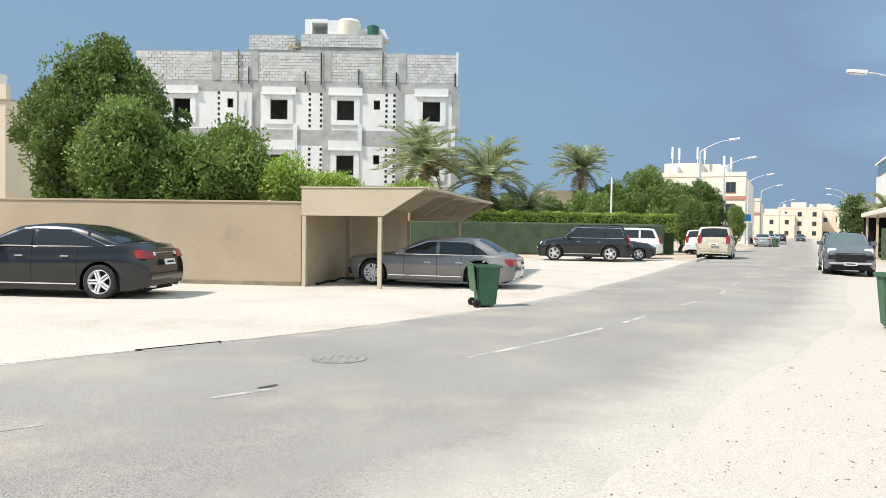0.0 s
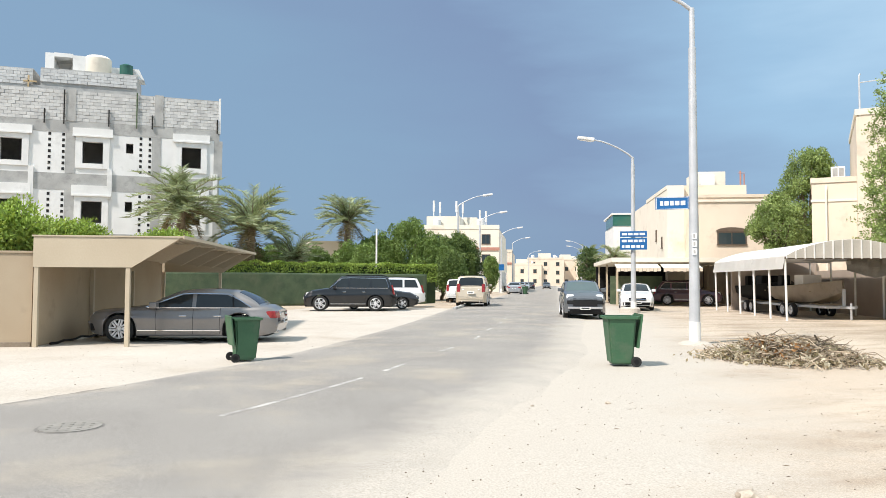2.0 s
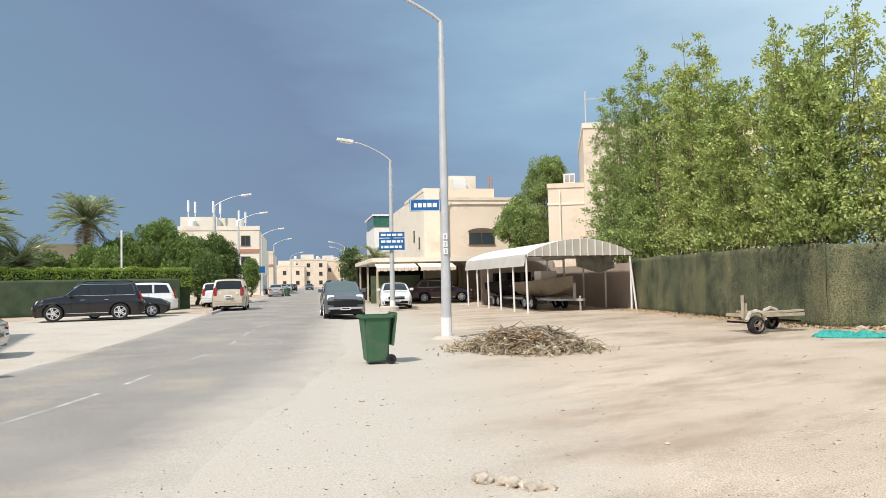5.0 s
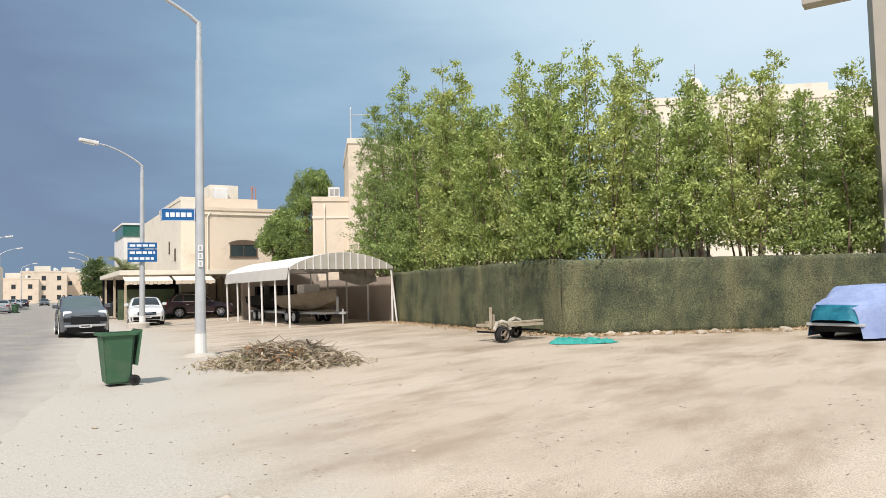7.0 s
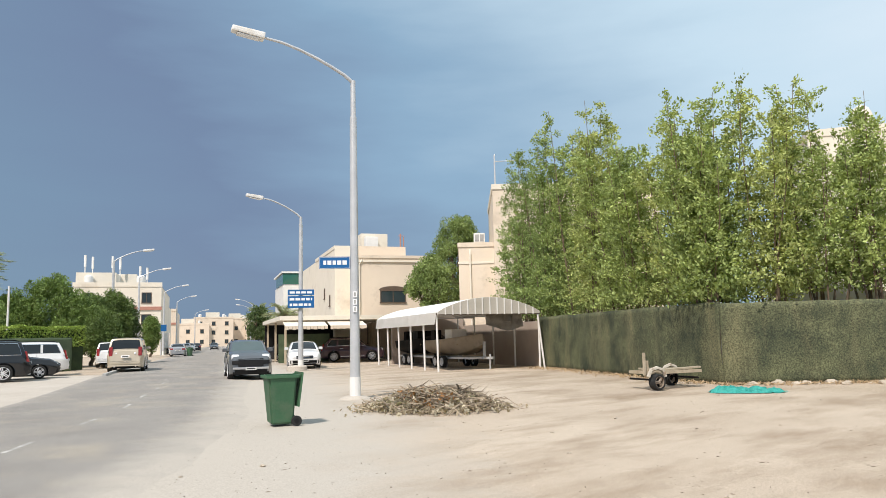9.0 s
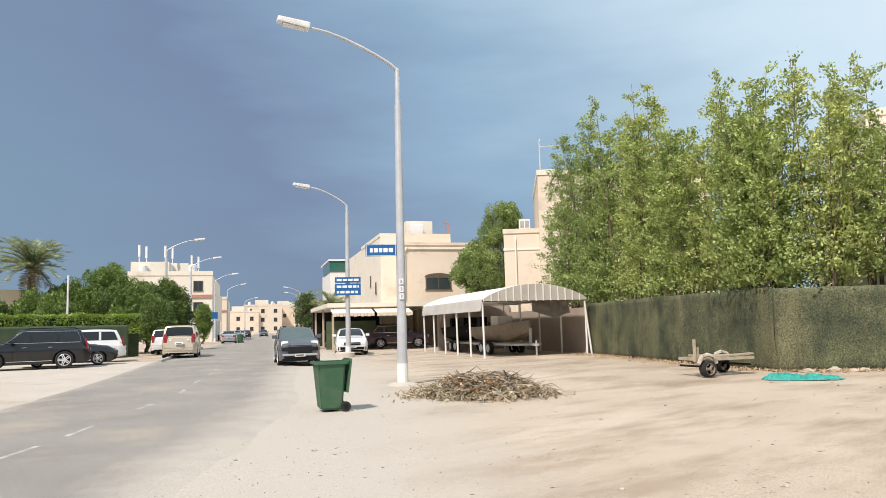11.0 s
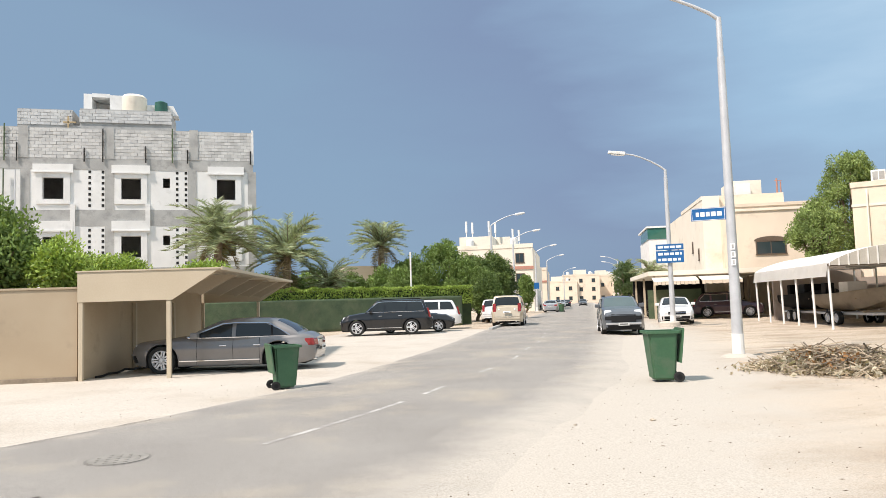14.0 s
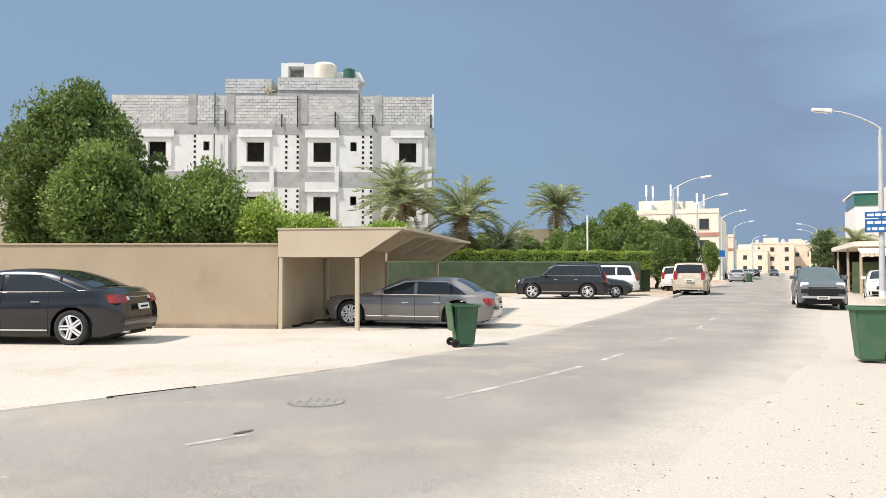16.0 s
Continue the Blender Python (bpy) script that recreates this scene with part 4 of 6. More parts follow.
    if fine:
        trim = CHROME if chrome else BLACK_TRIM
        for sy in (1, -1):
            for x in (mid, xA - 0.35, max(xr + Ra + 0.06, mid - 1.05)):
                zs = curve_at(shoulder, x)
                d = zs - clear
                seam = [(x, sy * (width(x) * g + 0.0005), clear + h * d) for g, h in ((0.968, 0.06), (0.962, 0.22), (0.985, 0.45), (1.0, 0.60), (0.998, 0.70), (0.972, 0.745), (0.955, 0.88), (0.925, 0.985))]
                part("door_gap", tubes((seam, 0.005), sides=5), BLACK_TRIM, s)
            for x in (mid + 0.16, max(xr + 0.45, mid - 0.85)):
                part("door_handle", boxes((x, x + 0.18, sy * (half * 0.97), sy * (half + 0.018), belt - 0.185, belt - 0.16), bevel=0.008), trim if chrome else color, s)
            part("sill_trim", boxes((xr + Ra + 0.05, xf - Ra - 0.05, sy * half * 0.97, sy * (half + 0.008), clear + 0.12, clear + 0.145)), trim, s)
            part("window_trim", boxes((xD + 0.35, xA - 0.12, sy * (side_y(zlo) + 0.003), sy * (side_y(zlo) + 0.018), zlo - 0.025, zlo - 0.003)), trim, s)
            edge = [(rear_x(zlo) - 0.03, zlo), (rear_x((zlo + zhi) / 2) - 0.02, (zlo + zhi) / 2), (rear_x(zhi) + 0.05, zhi + 0.02), (mid, zhi + 0.04), (front_x(zhi) + 0.02, zhi + 0.02), (front_x((zlo + zhi) / 2) + 0.05, (zlo + zhi) / 2), (front_x(zlo) + 0.04, zlo)]
            part("window_trim", tubes(([(x, sy * (side_y(z) + 0.008), z) for x, z in edge], 0.013), sides=5), trim, s)
            part("exhaust", tubes(([(-L / 2 - 0.02, sy * half * 0.55, clear + 0.08), (-L / 2 + 0.2, sy * half * 0.55, clear + 0.08)], 0.04)), CHROME, s)
    for w0 in (xf, xr):
        for sy in (1, -1):
            lip = []
            for k in range(17):
                a = math.pi * (0.02 + 0.96 * k / 16)
                x = w0 + (Ra + 0.012) * math.cos(a)
                lip.append((x, sy * (width(x) * 0.975), r + (Ra + 0.012) * 0.97 * math.sin(a)))
            part("arch_lip", tubes((lip, 0.015), sides=6), color, s, "", True)
    for sy in (1, -1):
        wy = width(-L / 2 + 0.1)
        part("reversing_light", boxes((-L / 2 + 0.0, -L / 2 + 0.1, sy * wy * 0.53, sy * wy * 0.615, tail - 0.22, tail - 0.14), bevel=0.015), LENS_CLEAR, s)
        part("bumper_seam", boxes((-L / 2 - 0.004, -L / 2 + 0.02, sy * 0.03, sy * half * 0.78, clear + 0.36, clear + 0.372)), BLACK_TRIM, s)
    if not suv:
        part("boot_strip", boxes((-L / 2 - 0.012, -L / 2 + 0.03, -half * 0.42, half * 0.42, tail - 0.165, tail - 0.148), bevel=0.004), CHROME, s)
    for o in s.children:
        if o.name.split(".")[0] == "wheel":
            continue
        for q in (o, *o.children):
            for v in q.data.vertices:
                e = (abs(v.co.x) / (L / 2) - 0.72) / 0.28
                if e > 0:
                    e = min(1.0, e) ** 1.6
                    k = ((v.co.z - 0.55) / 0.5) ** 2
                    y2 = (v.co.y / half) ** 2
                    v.co.x -= math.copysign(e * min(0.24, 0.15 * k + 0.1 * y2), v.co.x)
    if suv:
        for sy in (1, -1):
            part("roof_rail", tubes(([(xC + 0.1, sy * wr * 0.86, H - 0.02), (xC + 0.25, sy * wr * 0.86, H + 0.045), (xB - 0.35, sy * wr * 0.86, H + 0.045), (xB - 0.2, sy * wr * 0.86, H - 0.01)], 0.018), sides=6), BLACK_TRIM, s)
    return s


BLACK = paint("black_paint", (0.006, 0.0062, 0.0075), 0.0, 0.3)
GREY = paint("grey_paint", (0.215, 0.205, 0.198), 0.4, 0.34)
PEARL = paint("white_car_paint", (0.75, 0.75, 0.74), 0.05)
GOLD = paint("champagne_paint", (0.58, 0.50, 0.38), 0.25)
STEELGREY = paint("steel_grey_paint", (0.13, 0.14, 0.15), 0.4)
PLUM = paint("plum_black_paint", (0.05, 0.022, 0.034))
SILVER = paint("silver_paint", (0.45, 0.46, 0.47), 0.5)

car("sedan", "glossy black saloon car parked before the garden wall", pose(-8.5, 16.25, -0.02, 0, 0, 174.5), BLACK, 5.15, 1.94, 1.54, 2.87, 0.36, 1.2, 1.03, 1.06, 1.13, 0.80, (1.2, 0.4, -0.95, -1.95))
car("sedan", "metallic grey saloon car with its nose under the shelter", pose(-0.18, 20.4, -0.02, 0, 0, 164.5), GREY, 4.82, 1.85, 1.33, 2.97, 0.35, 0.86, 0.88, 0.85, 0.90, 0.74, (1.0, 0.12, -1.3, -2.0), CAR_GLASS, 7)
car("suv", "large black estate car with roof rails on the sand", pose(7.42, 38.4, 0, 0, 0, 168), BLACK, 4.86, 1.95, 1.8, 2.82, 0.39, 0.9, 1.14, 1.16, 1.18, 0.92, (1.12, 0.5, -1.98, -2.33), CAR_GLASS, 5, True)
car("sedan", "small black saloon behind the black estate car", pose(9.35, 40.3, 0, 0, 0, -12), BLACK, 4.5, 1.78, 1.45, 2.65, 0.32)
car("suv", "white estate car parked beside the hedge", pose(10.75, 44.4, 0, 0, 0, 168), PEARL, 4.9, 1.92, 1.75, 2.8, 0.37, 0.95, 1.1, 1.14, 1.16, 0.9, (1.1, 0.45, -1.9, -2.3), CAR_GLASS, 5, True)
car("suv", "champagne gold estate car seen from behind", pose(16.6, 44.6, 0, 0, 0, 66), GOLD, 5.1, 2.0, 1.9, 2.95, 0.4, 0.95, 1.2, 1.22, 1.24, 0.96, (1.2, 0.55, -2.1, -2.42), CAR_GLASS, 5, True)
car("suv", "steel grey sporty estate car with a wide black grille", pose(16.3, 29.75, -0.02, 0, 0, 246), STEELGREY, 4.78, 1.8, 1.62, 2.86, 0.39, 0.92, 1.16, 1.13, 1.15, 0.93, (0.75, -0.05, -1.6, -2.2), CAR_GLASS_LIGHT, 5, True, chrome=False, grille=0.56, sport=True)
car("sedan", "white saloon car parked beside a street lamp", pose(23.9, 37.2, 0, 0, 0, 240), PEARL, 4.88, 1.84, 1.47, 2.82, 0.34)
car("suv", "dark plum estate car before the cream villa", pose(31.9, 43.3, 0, 0, 0, -38), PLUM, 4.6, 1.85, 1.67, 2.68, 0.36, 0.9, 1.04, 1.08, 1.1, 0.86, (1.0, 0.38, -1.6, -2.1), CAR_GLASS, 7, True)
car("sedan", "dark saloon under the villa canopy", pose(31.5, 50.0, 0, 0, 0, -30), BLACK, 4.8, 1.84, 1.46, 2.8, 0.33, fine=False)
car("suv", "white estate car parked beyond the gold one", pose(19.0, 54.2, 0, 0, 0, 66), PEARL, 4.7, 1.88, 1.72, 2.75, 0.36, 0.95, 1.08, 1.12, 1.14, 0.88, (1.05, 0.4, -1.8, -2.2), CAR_GLASS, 5, True, fine=False)
for i, (x, y, rz, c) in enumerate(((37.5, 86, 64, SILVER), (42.0, 97, 65, PEARL), (47, 108, 66, STEELGREY), (53, 119, 64, PEARL), (60.5, 134, 245, SILVER), (64, 139, 65, BLACK), (73, 150, 245, STEELGREY), (45, 76, 245, PEARL))):
    car("sedan", "far parked saloon along the street", pose(x, y, 0, 0, 0, rz), c, 4.6, 1.8, 1.46, 2.7, 0.32, fine=False, group="far cars along the street")
tr = thing("box_truck", "white box truck parked far along the street", "truck", pose(46.5, 113, 0, 0, 0, 65))
part("cargo_box", boxes((-3.2, 1.6, -1.1, 1.1, 0.85, 3.1), bevel=0.04), PEARL, tr)
part("cab", boxes((1.66, 3.2, -1.0, 1.0, 0.5, 2.3), bevel=0.15), PEARL, tr)
part("windscreen", boxes((3.13, 3.215, -0.85, 0.85, 1.4, 2.1), bevel=0.02), CAR_GLASS, tr)
part("chassis", boxes((-3.1, 3.0, -0.5, 0.5, 0.5, 0.84)), BLACK_TRIM, tr)
for x in (-2.0, 2.4):
    for sy in (1, -1):
        wheel(tr, x, sy * 0.9, 0.42, sy, 5)

# ---- plants ----
LEAF_DARK = leaf_material("dark_leaf", (0.035, 0.065, 0.028), (0.13, 0.185, 0.07))
LEAF_GARDEN = leaf_material("garden_leaf", (0.05, 0.088, 0.03), (0.19, 0.265, 0.085))
LEAF_MID = leaf_material("mid_leaf", (0.07, 0.118, 0.033), (0.245, 0.34, 0.105))
LEAF_BRIGHT = leaf_material("bright_leaf", (0.15, 0.235, 0.045), (0.38, 0.49, 0.12))
LEAF_OLIVE = leaf_material("olive_leaf", (0.12, 0.175, 0.062), (0.45, 0.53, 0.19), 0.6)
LEAF_DEEP = leaf_material("deep_olive_leaf", (0.085, 0.135, 0.048), (0.35, 0.435, 0.155), 0.6)
LEAF_LIME = leaf_material("lime_leaf", (0.16, 0.205, 0.07), (0.55, 0.60, 0.23), 0.6)
PALM_LEAF = leaf_material("palm_leaf", (0.17, 0.21, 0.12), (0.38, 0.43, 0.27), 0.6)
PALM_DRY = leaf_material("dry_palm_leaf", (0.16, 0.13, 0.075), (0.30, 0.25, 0.15), 0.7)


def leaf_mesh(name, centres, size, mat, parent, aim=None, spread=1.0, seed=0, slim=0.5):
    """Many small pointed leaves, one mesh. aim: the way each leaf grows; spread: how far they stray from it."""
    rng = np.random.default_rng(seed)
    c = np.asarray(centres, float)
    n = len(c)
    d = rng.normal(size=(n, 3))
    d /= np.linalg.norm(d, axis=1)[:, None]
    if aim is not None:
        d = np.asarray(aim, float) + spread * d
        d /= np.linalg.norm(d, axis=1)[:, None] + 1e-9
    e = np.cross(d, rng.normal(size=(n, 3)))
    e /= np.linalg.norm(e, axis=1)[:, None] + 1e-9
    s = size * rng.uniform(0.6, 1.3, n)[:, None]
    v = np.stack([c - d * s * 0.5, c + e * s * slim * 0.5 - d * s * 0.05, c + d * s * 0.5, c - e * s * slim * 0.5 - d * s * 0.05], 1).reshape(-1, 3)
    me = bpy.data.meshes.new(name)
    me.vertices.add(4 * n)
    me.vertices.foreach_set("co", v.ravel())
    me.loops.add(4 * n)
    me.loops.foreach_set("vertex_index", np.arange(4 * n, dtype=np.int32))
    me.polygons.add(n)
    me.polygons.foreach_set("loop_start", np.arange(0, 4 * n, 4, dtype=np.int32))
    me.update(calc_edges=True)
    me.validate()
    me.materials.append(mat)
    ob = new(name, me)
    ob.parent = parent
    return ob


def ball_points(rng, n, radius, shell=0.35):
    p = rng.normal(size=(n, 3))
    p /= np.linalg.norm(p, axis=1)[:, None]
    return p * radius * rng.uniform(shell, 1, n)[:, None] ** 0.6, p


def limbs(parent, starts, seed, mat=BARK, base=0.12):
    rng = random.Random(seed)
    bm = bmesh.new()
    for (a, b, r0, r1) in starts:
        a, b = Vector(a), Vector(b)
        pts = [a.lerp(b, t) + Vector((rng.uniform(-1, 1), rng.uniform(-1, 1), 0)) * 0.12 * math.sin(math.pi * t) for t in (0, 0.25, 0.5, 0.75, 1)]
        tube(bm, pts, [r0 + (r1 - r0) * k / 4 for k in range(5)], 7)
    return bm


def broad_tree(label, m, rx, ry, z0, z1, clumps, leaves, leaf, mat, seed, clump_r=(0.45, 0.85), name="tree"):
    """A bushy tree: trunk, limbs, and a crown of many clumps with an uneven outline."""
    s = thing(name, label, "tree" if name == "tree" else "shrub", m)
    rng = np.random.default_rng(seed)
    cz, hz = (z0 + z1) / 2, (z1 - z0) / 2
    pts, dirs, ends = [], [], []
    for k in range(clumps):
        d = rng.normal(size=3)
        d /= np.linalg.norm(d)
        f = rng.uniform(0.45, 1.0) ** 0.5
        r = rng.uniform(*clump_r)
        lump = 0.86 + 0.2 * noise.noise((d[0] * 2 + seed, d[1] * 2, d[2] * 2))
        taper = 1 - 0.32 * max(0, d[2]) - 0.12 * max(0, -d[2])
        c = np.array([d[0] * (rx - r * 0.6) * f * lump * taper, d[1] * (ry - r * 0.6) * f * lump * taper, cz + d[2] * (hz - r * 0.6) * f * lump])
        p, q = ball_points(rng, leaves, r)
        p[:, 2] *= 1.15
        pts.append(c + p)
        dirs.append(q * 0.7 + np.array([0, 0, 0.5]))
        if k % 4 == 0:
            ends.append(c)
    fork = max(0.5, z0 + (z1 - z0) * 0.12)
    trunk = [((0, 0, -0.1), (0.05, 0.0, fork), 0.17, 0.13)]
    trunk += [((0.05, 0, fork), tuple(e), 0.09, 0.02) for e in ends[:16]]
    part("trunk", limbs(s, trunk, seed), BARK, s)
    leaf_mesh("crown", np.concatenate(pts), leaf, mat, s, np.concatenate(dirs), 0.9, seed)
    return s


# garden trees behind the wall
broad_tree("tall dense dark green tree behind the garden wall", pose(-11.45, 24.6, 0), 3.1, 2.3, 1.5, 8.1, 230, 230, 0.14, LEAF_GARDEN, 11, (0.25, 0.7))
broad_tree("rounded mid green tree behind the garden wall", pose(-9.6, 22.2, 0), 1.85, 1.5, 1.3, 5.7, 120, 200, 0.14, LEAF_MID, 12, (0.25, 0.6))
broad_tree("low rounded green tree behind the garden wall", pose(-7.9, 22.4, 0), 1.4, 1.3, 1.3, 4.6, 80, 200, 0.14, LEAF_MID, 13, (0.25, 0.6))
broad_tree("rounded green tree behind the garden wall", pose(-6.4, 22.4, 0), 1.8, 1.5, 1.3, 5.05, 110, 200, 0.14, LEAF_MID, 14, (0.25, 0.6))
broad_tree("dark green tree at the far end of the wall", pose(-12.7, 25.0, 0), 1.3, 1.4, 1.2, 5.0, 60, 220, 0.16, LEAF_GARDEN, 15)
broad_tree("bright yellow-green shrub over the garden wall", pose(-4.45, 21.5, 0), 1.05, 0.9, 1.7, 3.75, 34, 220, 0.13, LEAF_BRIGHT, 16, (0.3, 0.5), "shrub")
broad_tree("bright green shrub behind the shelter roof", pose(-4.6, 29.0, 0), 1.7, 1.0, 2.3, 3.8, 40, 220, 0.13, LEAF_BRIGHT, 17, (0.35, 0.55), "shrub")
broad_tree("bright green shrub row behind the shelter", pose(-1.6, 32.0, 0), 1.7, 0.9, 2.4, 3.6, 36, 200, 0.13, LEAF_BRIGHT, 18, (0.35, 0.5), "shrub")


def palm(label, m, trunk_h, fronds, length, seed, name="palm_tree"):
    s = thing(name, label, "palm", m)
    rng = random.Random(seed)
    bm = bmesh.new()
    n = 16
    tube(bm, [(0.05 * math.sin(k * 0.4), 0, trunk_h * k / n - 0.05) for k in range(n + 1)], [0.3 + (0.045 if k % 2 else 0) - 0.08 * k / n for k in range(n + 1)], 10)
    part("trunk", bm, PALM_BARK, s)
    for kind, mat, count in (("fronds", PALM_LEAF, fronds), ("dry_fronds", PALM_DRY, fronds // 9)):
        cs, ds, bm = [], [], bmesh.new()
        for k in range(count):
            az = rng.uniform(0, 2 * math.pi)
            lift = rng.uniform(-0.1, 1.45) if kind == "fronds" else rng.uniform(-0.9, -0.3)
            ln = length * rng.uniform(0.75, 1.1) * (1.0 if kind == "fronds" else 0.75)
            out = Vector((math.cos(az), math.sin(az), 0))
            pts = []
            for j in range(13):
                t = j / 12
                a = lift - 1.15 * t ** 1.6 * (1.0 if lift > 0.5 else 0.7)
                if j == 0:
                    p = Vector((0, 0, trunk_h))
                else:
                    p = pts[-1] + (out * math.cos(a) + Vector((0, 0, math.sin(a)))) * ln / 12
                pts.append(p)
            tube(bm, pts[::3], [0.035, 0.028, 0.02, 0.014, 0.006], 5, False)
            side = out.cross(Vector((0, 0, 1)))
            for j in range(2, 13):
                for h in (0, 0.25, 0.5, 0.75):
                    p = pts[j - 1].lerp(pts[j], h)
                    g = (pts[j] - pts[j - 1]).normalized()
                    lf = 0.55 * (1 - 0.6 * abs(j / 12 - 0.45))
                    for sg in (1, -1):
                        d = (side * sg * 0.75 + g * 0.65 + Vector((0, 0, 0.28 + rng.uniform(-0.25, 0.2)))).normalized()
                        cs.append(p + d * lf * 0.45)
                        ds.append(d)
        f = leaf_mesh(kind, cs, 0.55 * length / 2.6, mat, s, ds, 0.15, seed, 0.065)
        part("stalk", bm, PALM_BARK, f)
    return s


palm("shaggy date palm before the unfinished house", pose(-1.4, 49.0, 0), 6.0, 64, 3.6, 31)
palm("shaggy date palm with drooping fronds", pose(3.0, 50.5, 0), 5.0, 62, 3.6, 32)
palm("smaller date palm behind the hedge", pose(6.0, 52.5, 0), 3.0, 40, 2.6, 33)
palm("date palm standing behind the green fence", pose(11.2, 60, 0), 6.4, 54, 3.0, 34)
palm("far date palm beside the street", pose(44.5, 74.0, 0), 4.2, 36, 2.6, 35)
palm("far date palm beside the street", pose(50.5, 90, 0), 4.6, 36, 2.7, 36)
broad_tree("dark tree between far street palms", pose(47.5, 85, 0), 2.2, 2.2, 1.0, 6.6, 40, 120, 0.3, LEAF_DARK, 37)


def hedge(label, m, length, depth, z0, z1, count, mat, seed):
    s = thing("hedge", label, "hedge", m, kind="stuff")
    rng = np.random.default_rng(seed)
    x = rng.uniform(0, length, count)
    topz = np.array([z1 + 0.16 * noise.noise((a * 1.3, 0, seed)) + 0.08 * noise.noise((a * 5, 3, seed)) for a in x])
    on_top = rng.random(count) < 0.4
    z = topz - rng.exponential(0.05, count)
    z = np.where(on_top, z, z0 + (topz - z0) * rng.random(count))
    y = np.where(on_top, rng.uniform(0, depth, count), rng.exponential(0.08, count) + 0.05 * np.sin(x * 4))
    leaf_mesh("leaves", np.stack([x, y, z], 1), 0.15, mat, s, np.tile([0, -0.4, 0.7], (count, 1)), 0.9, seed)
    # solid filler coloured near-black, painting the deep shade between the leaves
    part("core", boxes((0.1, length - 0.1, 0.2, depth, 0, z1 - 0.2)), material("shaded_hedge_core", ((0.015, 0.03, 0.01), (0.03, 0.05, 0.015)), 3, 0.9, 0.5), s)
    return s


for i, (x, y, rx, zt) in enumerate(((1.2, 54.0, 1.9, 4.6), (5.2, 56.5, 2.2, 4.9), (8.4, 57.5, 1.8, 4.4), (10.7, 57.3, 1.8, 5.0), (3.4, 53.5, 1.7, 4.3), (13.4, 60.5, 2.0, 5.6))):
    broad_tree("low dusty green bush between garden palms", pose(x, y, 0), rx, rx * 0.8, 0.6, zt, 60, 150, 0.2, LEAF_MID if i % 2 else LEAF_GARDEN, 140 + i, (0.35, 0.7))


hedge("clipped bright green hedge above a green sheet fence", pose(-4.0, 46.2, 0, 0, 0, 12), 20.5, 0.9, 1.5, 2.75, 15000, LEAF_BRIGHT, 41)
for i, (x, y, rx, zt, mt) in enumerate(((15.9, 58.3, 2.8, 7.7, LEAF_MID), (13.5, 58.8, 2.3, 5.9, LEAF_MID), (17.3, 57.0, 2.3, 5.7, LEAF_MID), (19.4, 60.0, 2.3, 6.1, LEAF_GARDEN), (21.0, 60.6, 2.1, 6.3, LEAF_GARDEN), (22.6, 62.4, 1.6, 5.4, LEAF_DARK), (18.6, 55.0, 1.5, 4.2, LEAF_GARDEN), (35.1, 88.3, 1.35, 5.3, LEAF_MID), (11.9, 56.0, 1.7, 4.8, LEAF_MID))):
    broad_tree("dense green garden tree beside the street", pose(x, y, 0), rx, rx * 0.9, 0.3, zt, 90, 260, 0.17, mt, 50 + i, (0.35, 0.8))
broad_tree("green tree beside the tall villa", pose(40.6, 41.2, 0), 3.1, 2.5, 2.5, 12.3, 120, 230, 0.17, LEAF_DEEP, 61, (0.4, 0.8))
broad_tree("green tree behind the white car roof", pose(33.4, 36.5, 0), 2.0, 1.7, 2.4, 7.5, 85, 230, 0.15, LEAF_DEEP, 62, (0.35, 0.7))


def tall_shrub_tree(m, height, seed, wide=1.22):
    """Many upright stems from one foot, leafy from fence height to thin spires."""
    s = thing("tree", "tall slender-stemmed olive green tree behind the net fence", "tree", m, "screen trees behind the net fence")
    rng = np.random.default_rng(seed)
    pts, dirs = [], []
    for k in range(10):
        az = rng.uniform(0, 2 * math.pi)
        out = rng.uniform(0.3, 1.35) * wide
        h = height * rng.uniform(0.66, 1.0)
        tip = np.array([math.cos(az) * out, math.sin(az) * out, h])
        foot = np.array([math.cos(az) * 0.2, math.sin(az) * 0.2, -0.05])
        part("stem", limbs(s, [(tuple(foot), tuple(tip), 0.05, 0.007)], seed * 10 + k), BARK, s)
        for j in range(52):
            t = 0.2 + 0.8 * rng.random() ** 1.3
            ta = rng.uniform(0, 2 * math.pi)
            ln = (1.15 * (1 - t) ** 0.6 + 0.24) * rng.uniform(0.5, 1.15) * wide
            up = rng.uniform(-0.1, 0.9)
            tw = np.array([math.cos(ta), math.sin(ta), up])
            base = foot + (tip - foot) * t
            q = rng.random(44) ** 0.6
            p = base + tw[None, :] * (q * ln)[:, None] + rng.normal(size=(44, 3)) * 0.085
            p[:, 2] -= 0.18 * (q * ln) ** 2
            p = p[p[:, 2] > (2.65 if 82 <= seed <= 84 else 2.35) + 0.7 * rng.random(44)]
            pts.append(p)
            dirs.append(np.tile(tw * 0.7 + np.array([0, 0, 0.15]), (len(p), 1)))
    leaf_mesh("crown", np.concatenate(pts), 0.13, LEAF_DEEP if seed < 74 else LEAF_OLIVE if seed % 3 else LEAF_LIME, s, np.concatenate(dirs), 0.8, seed)
    return s


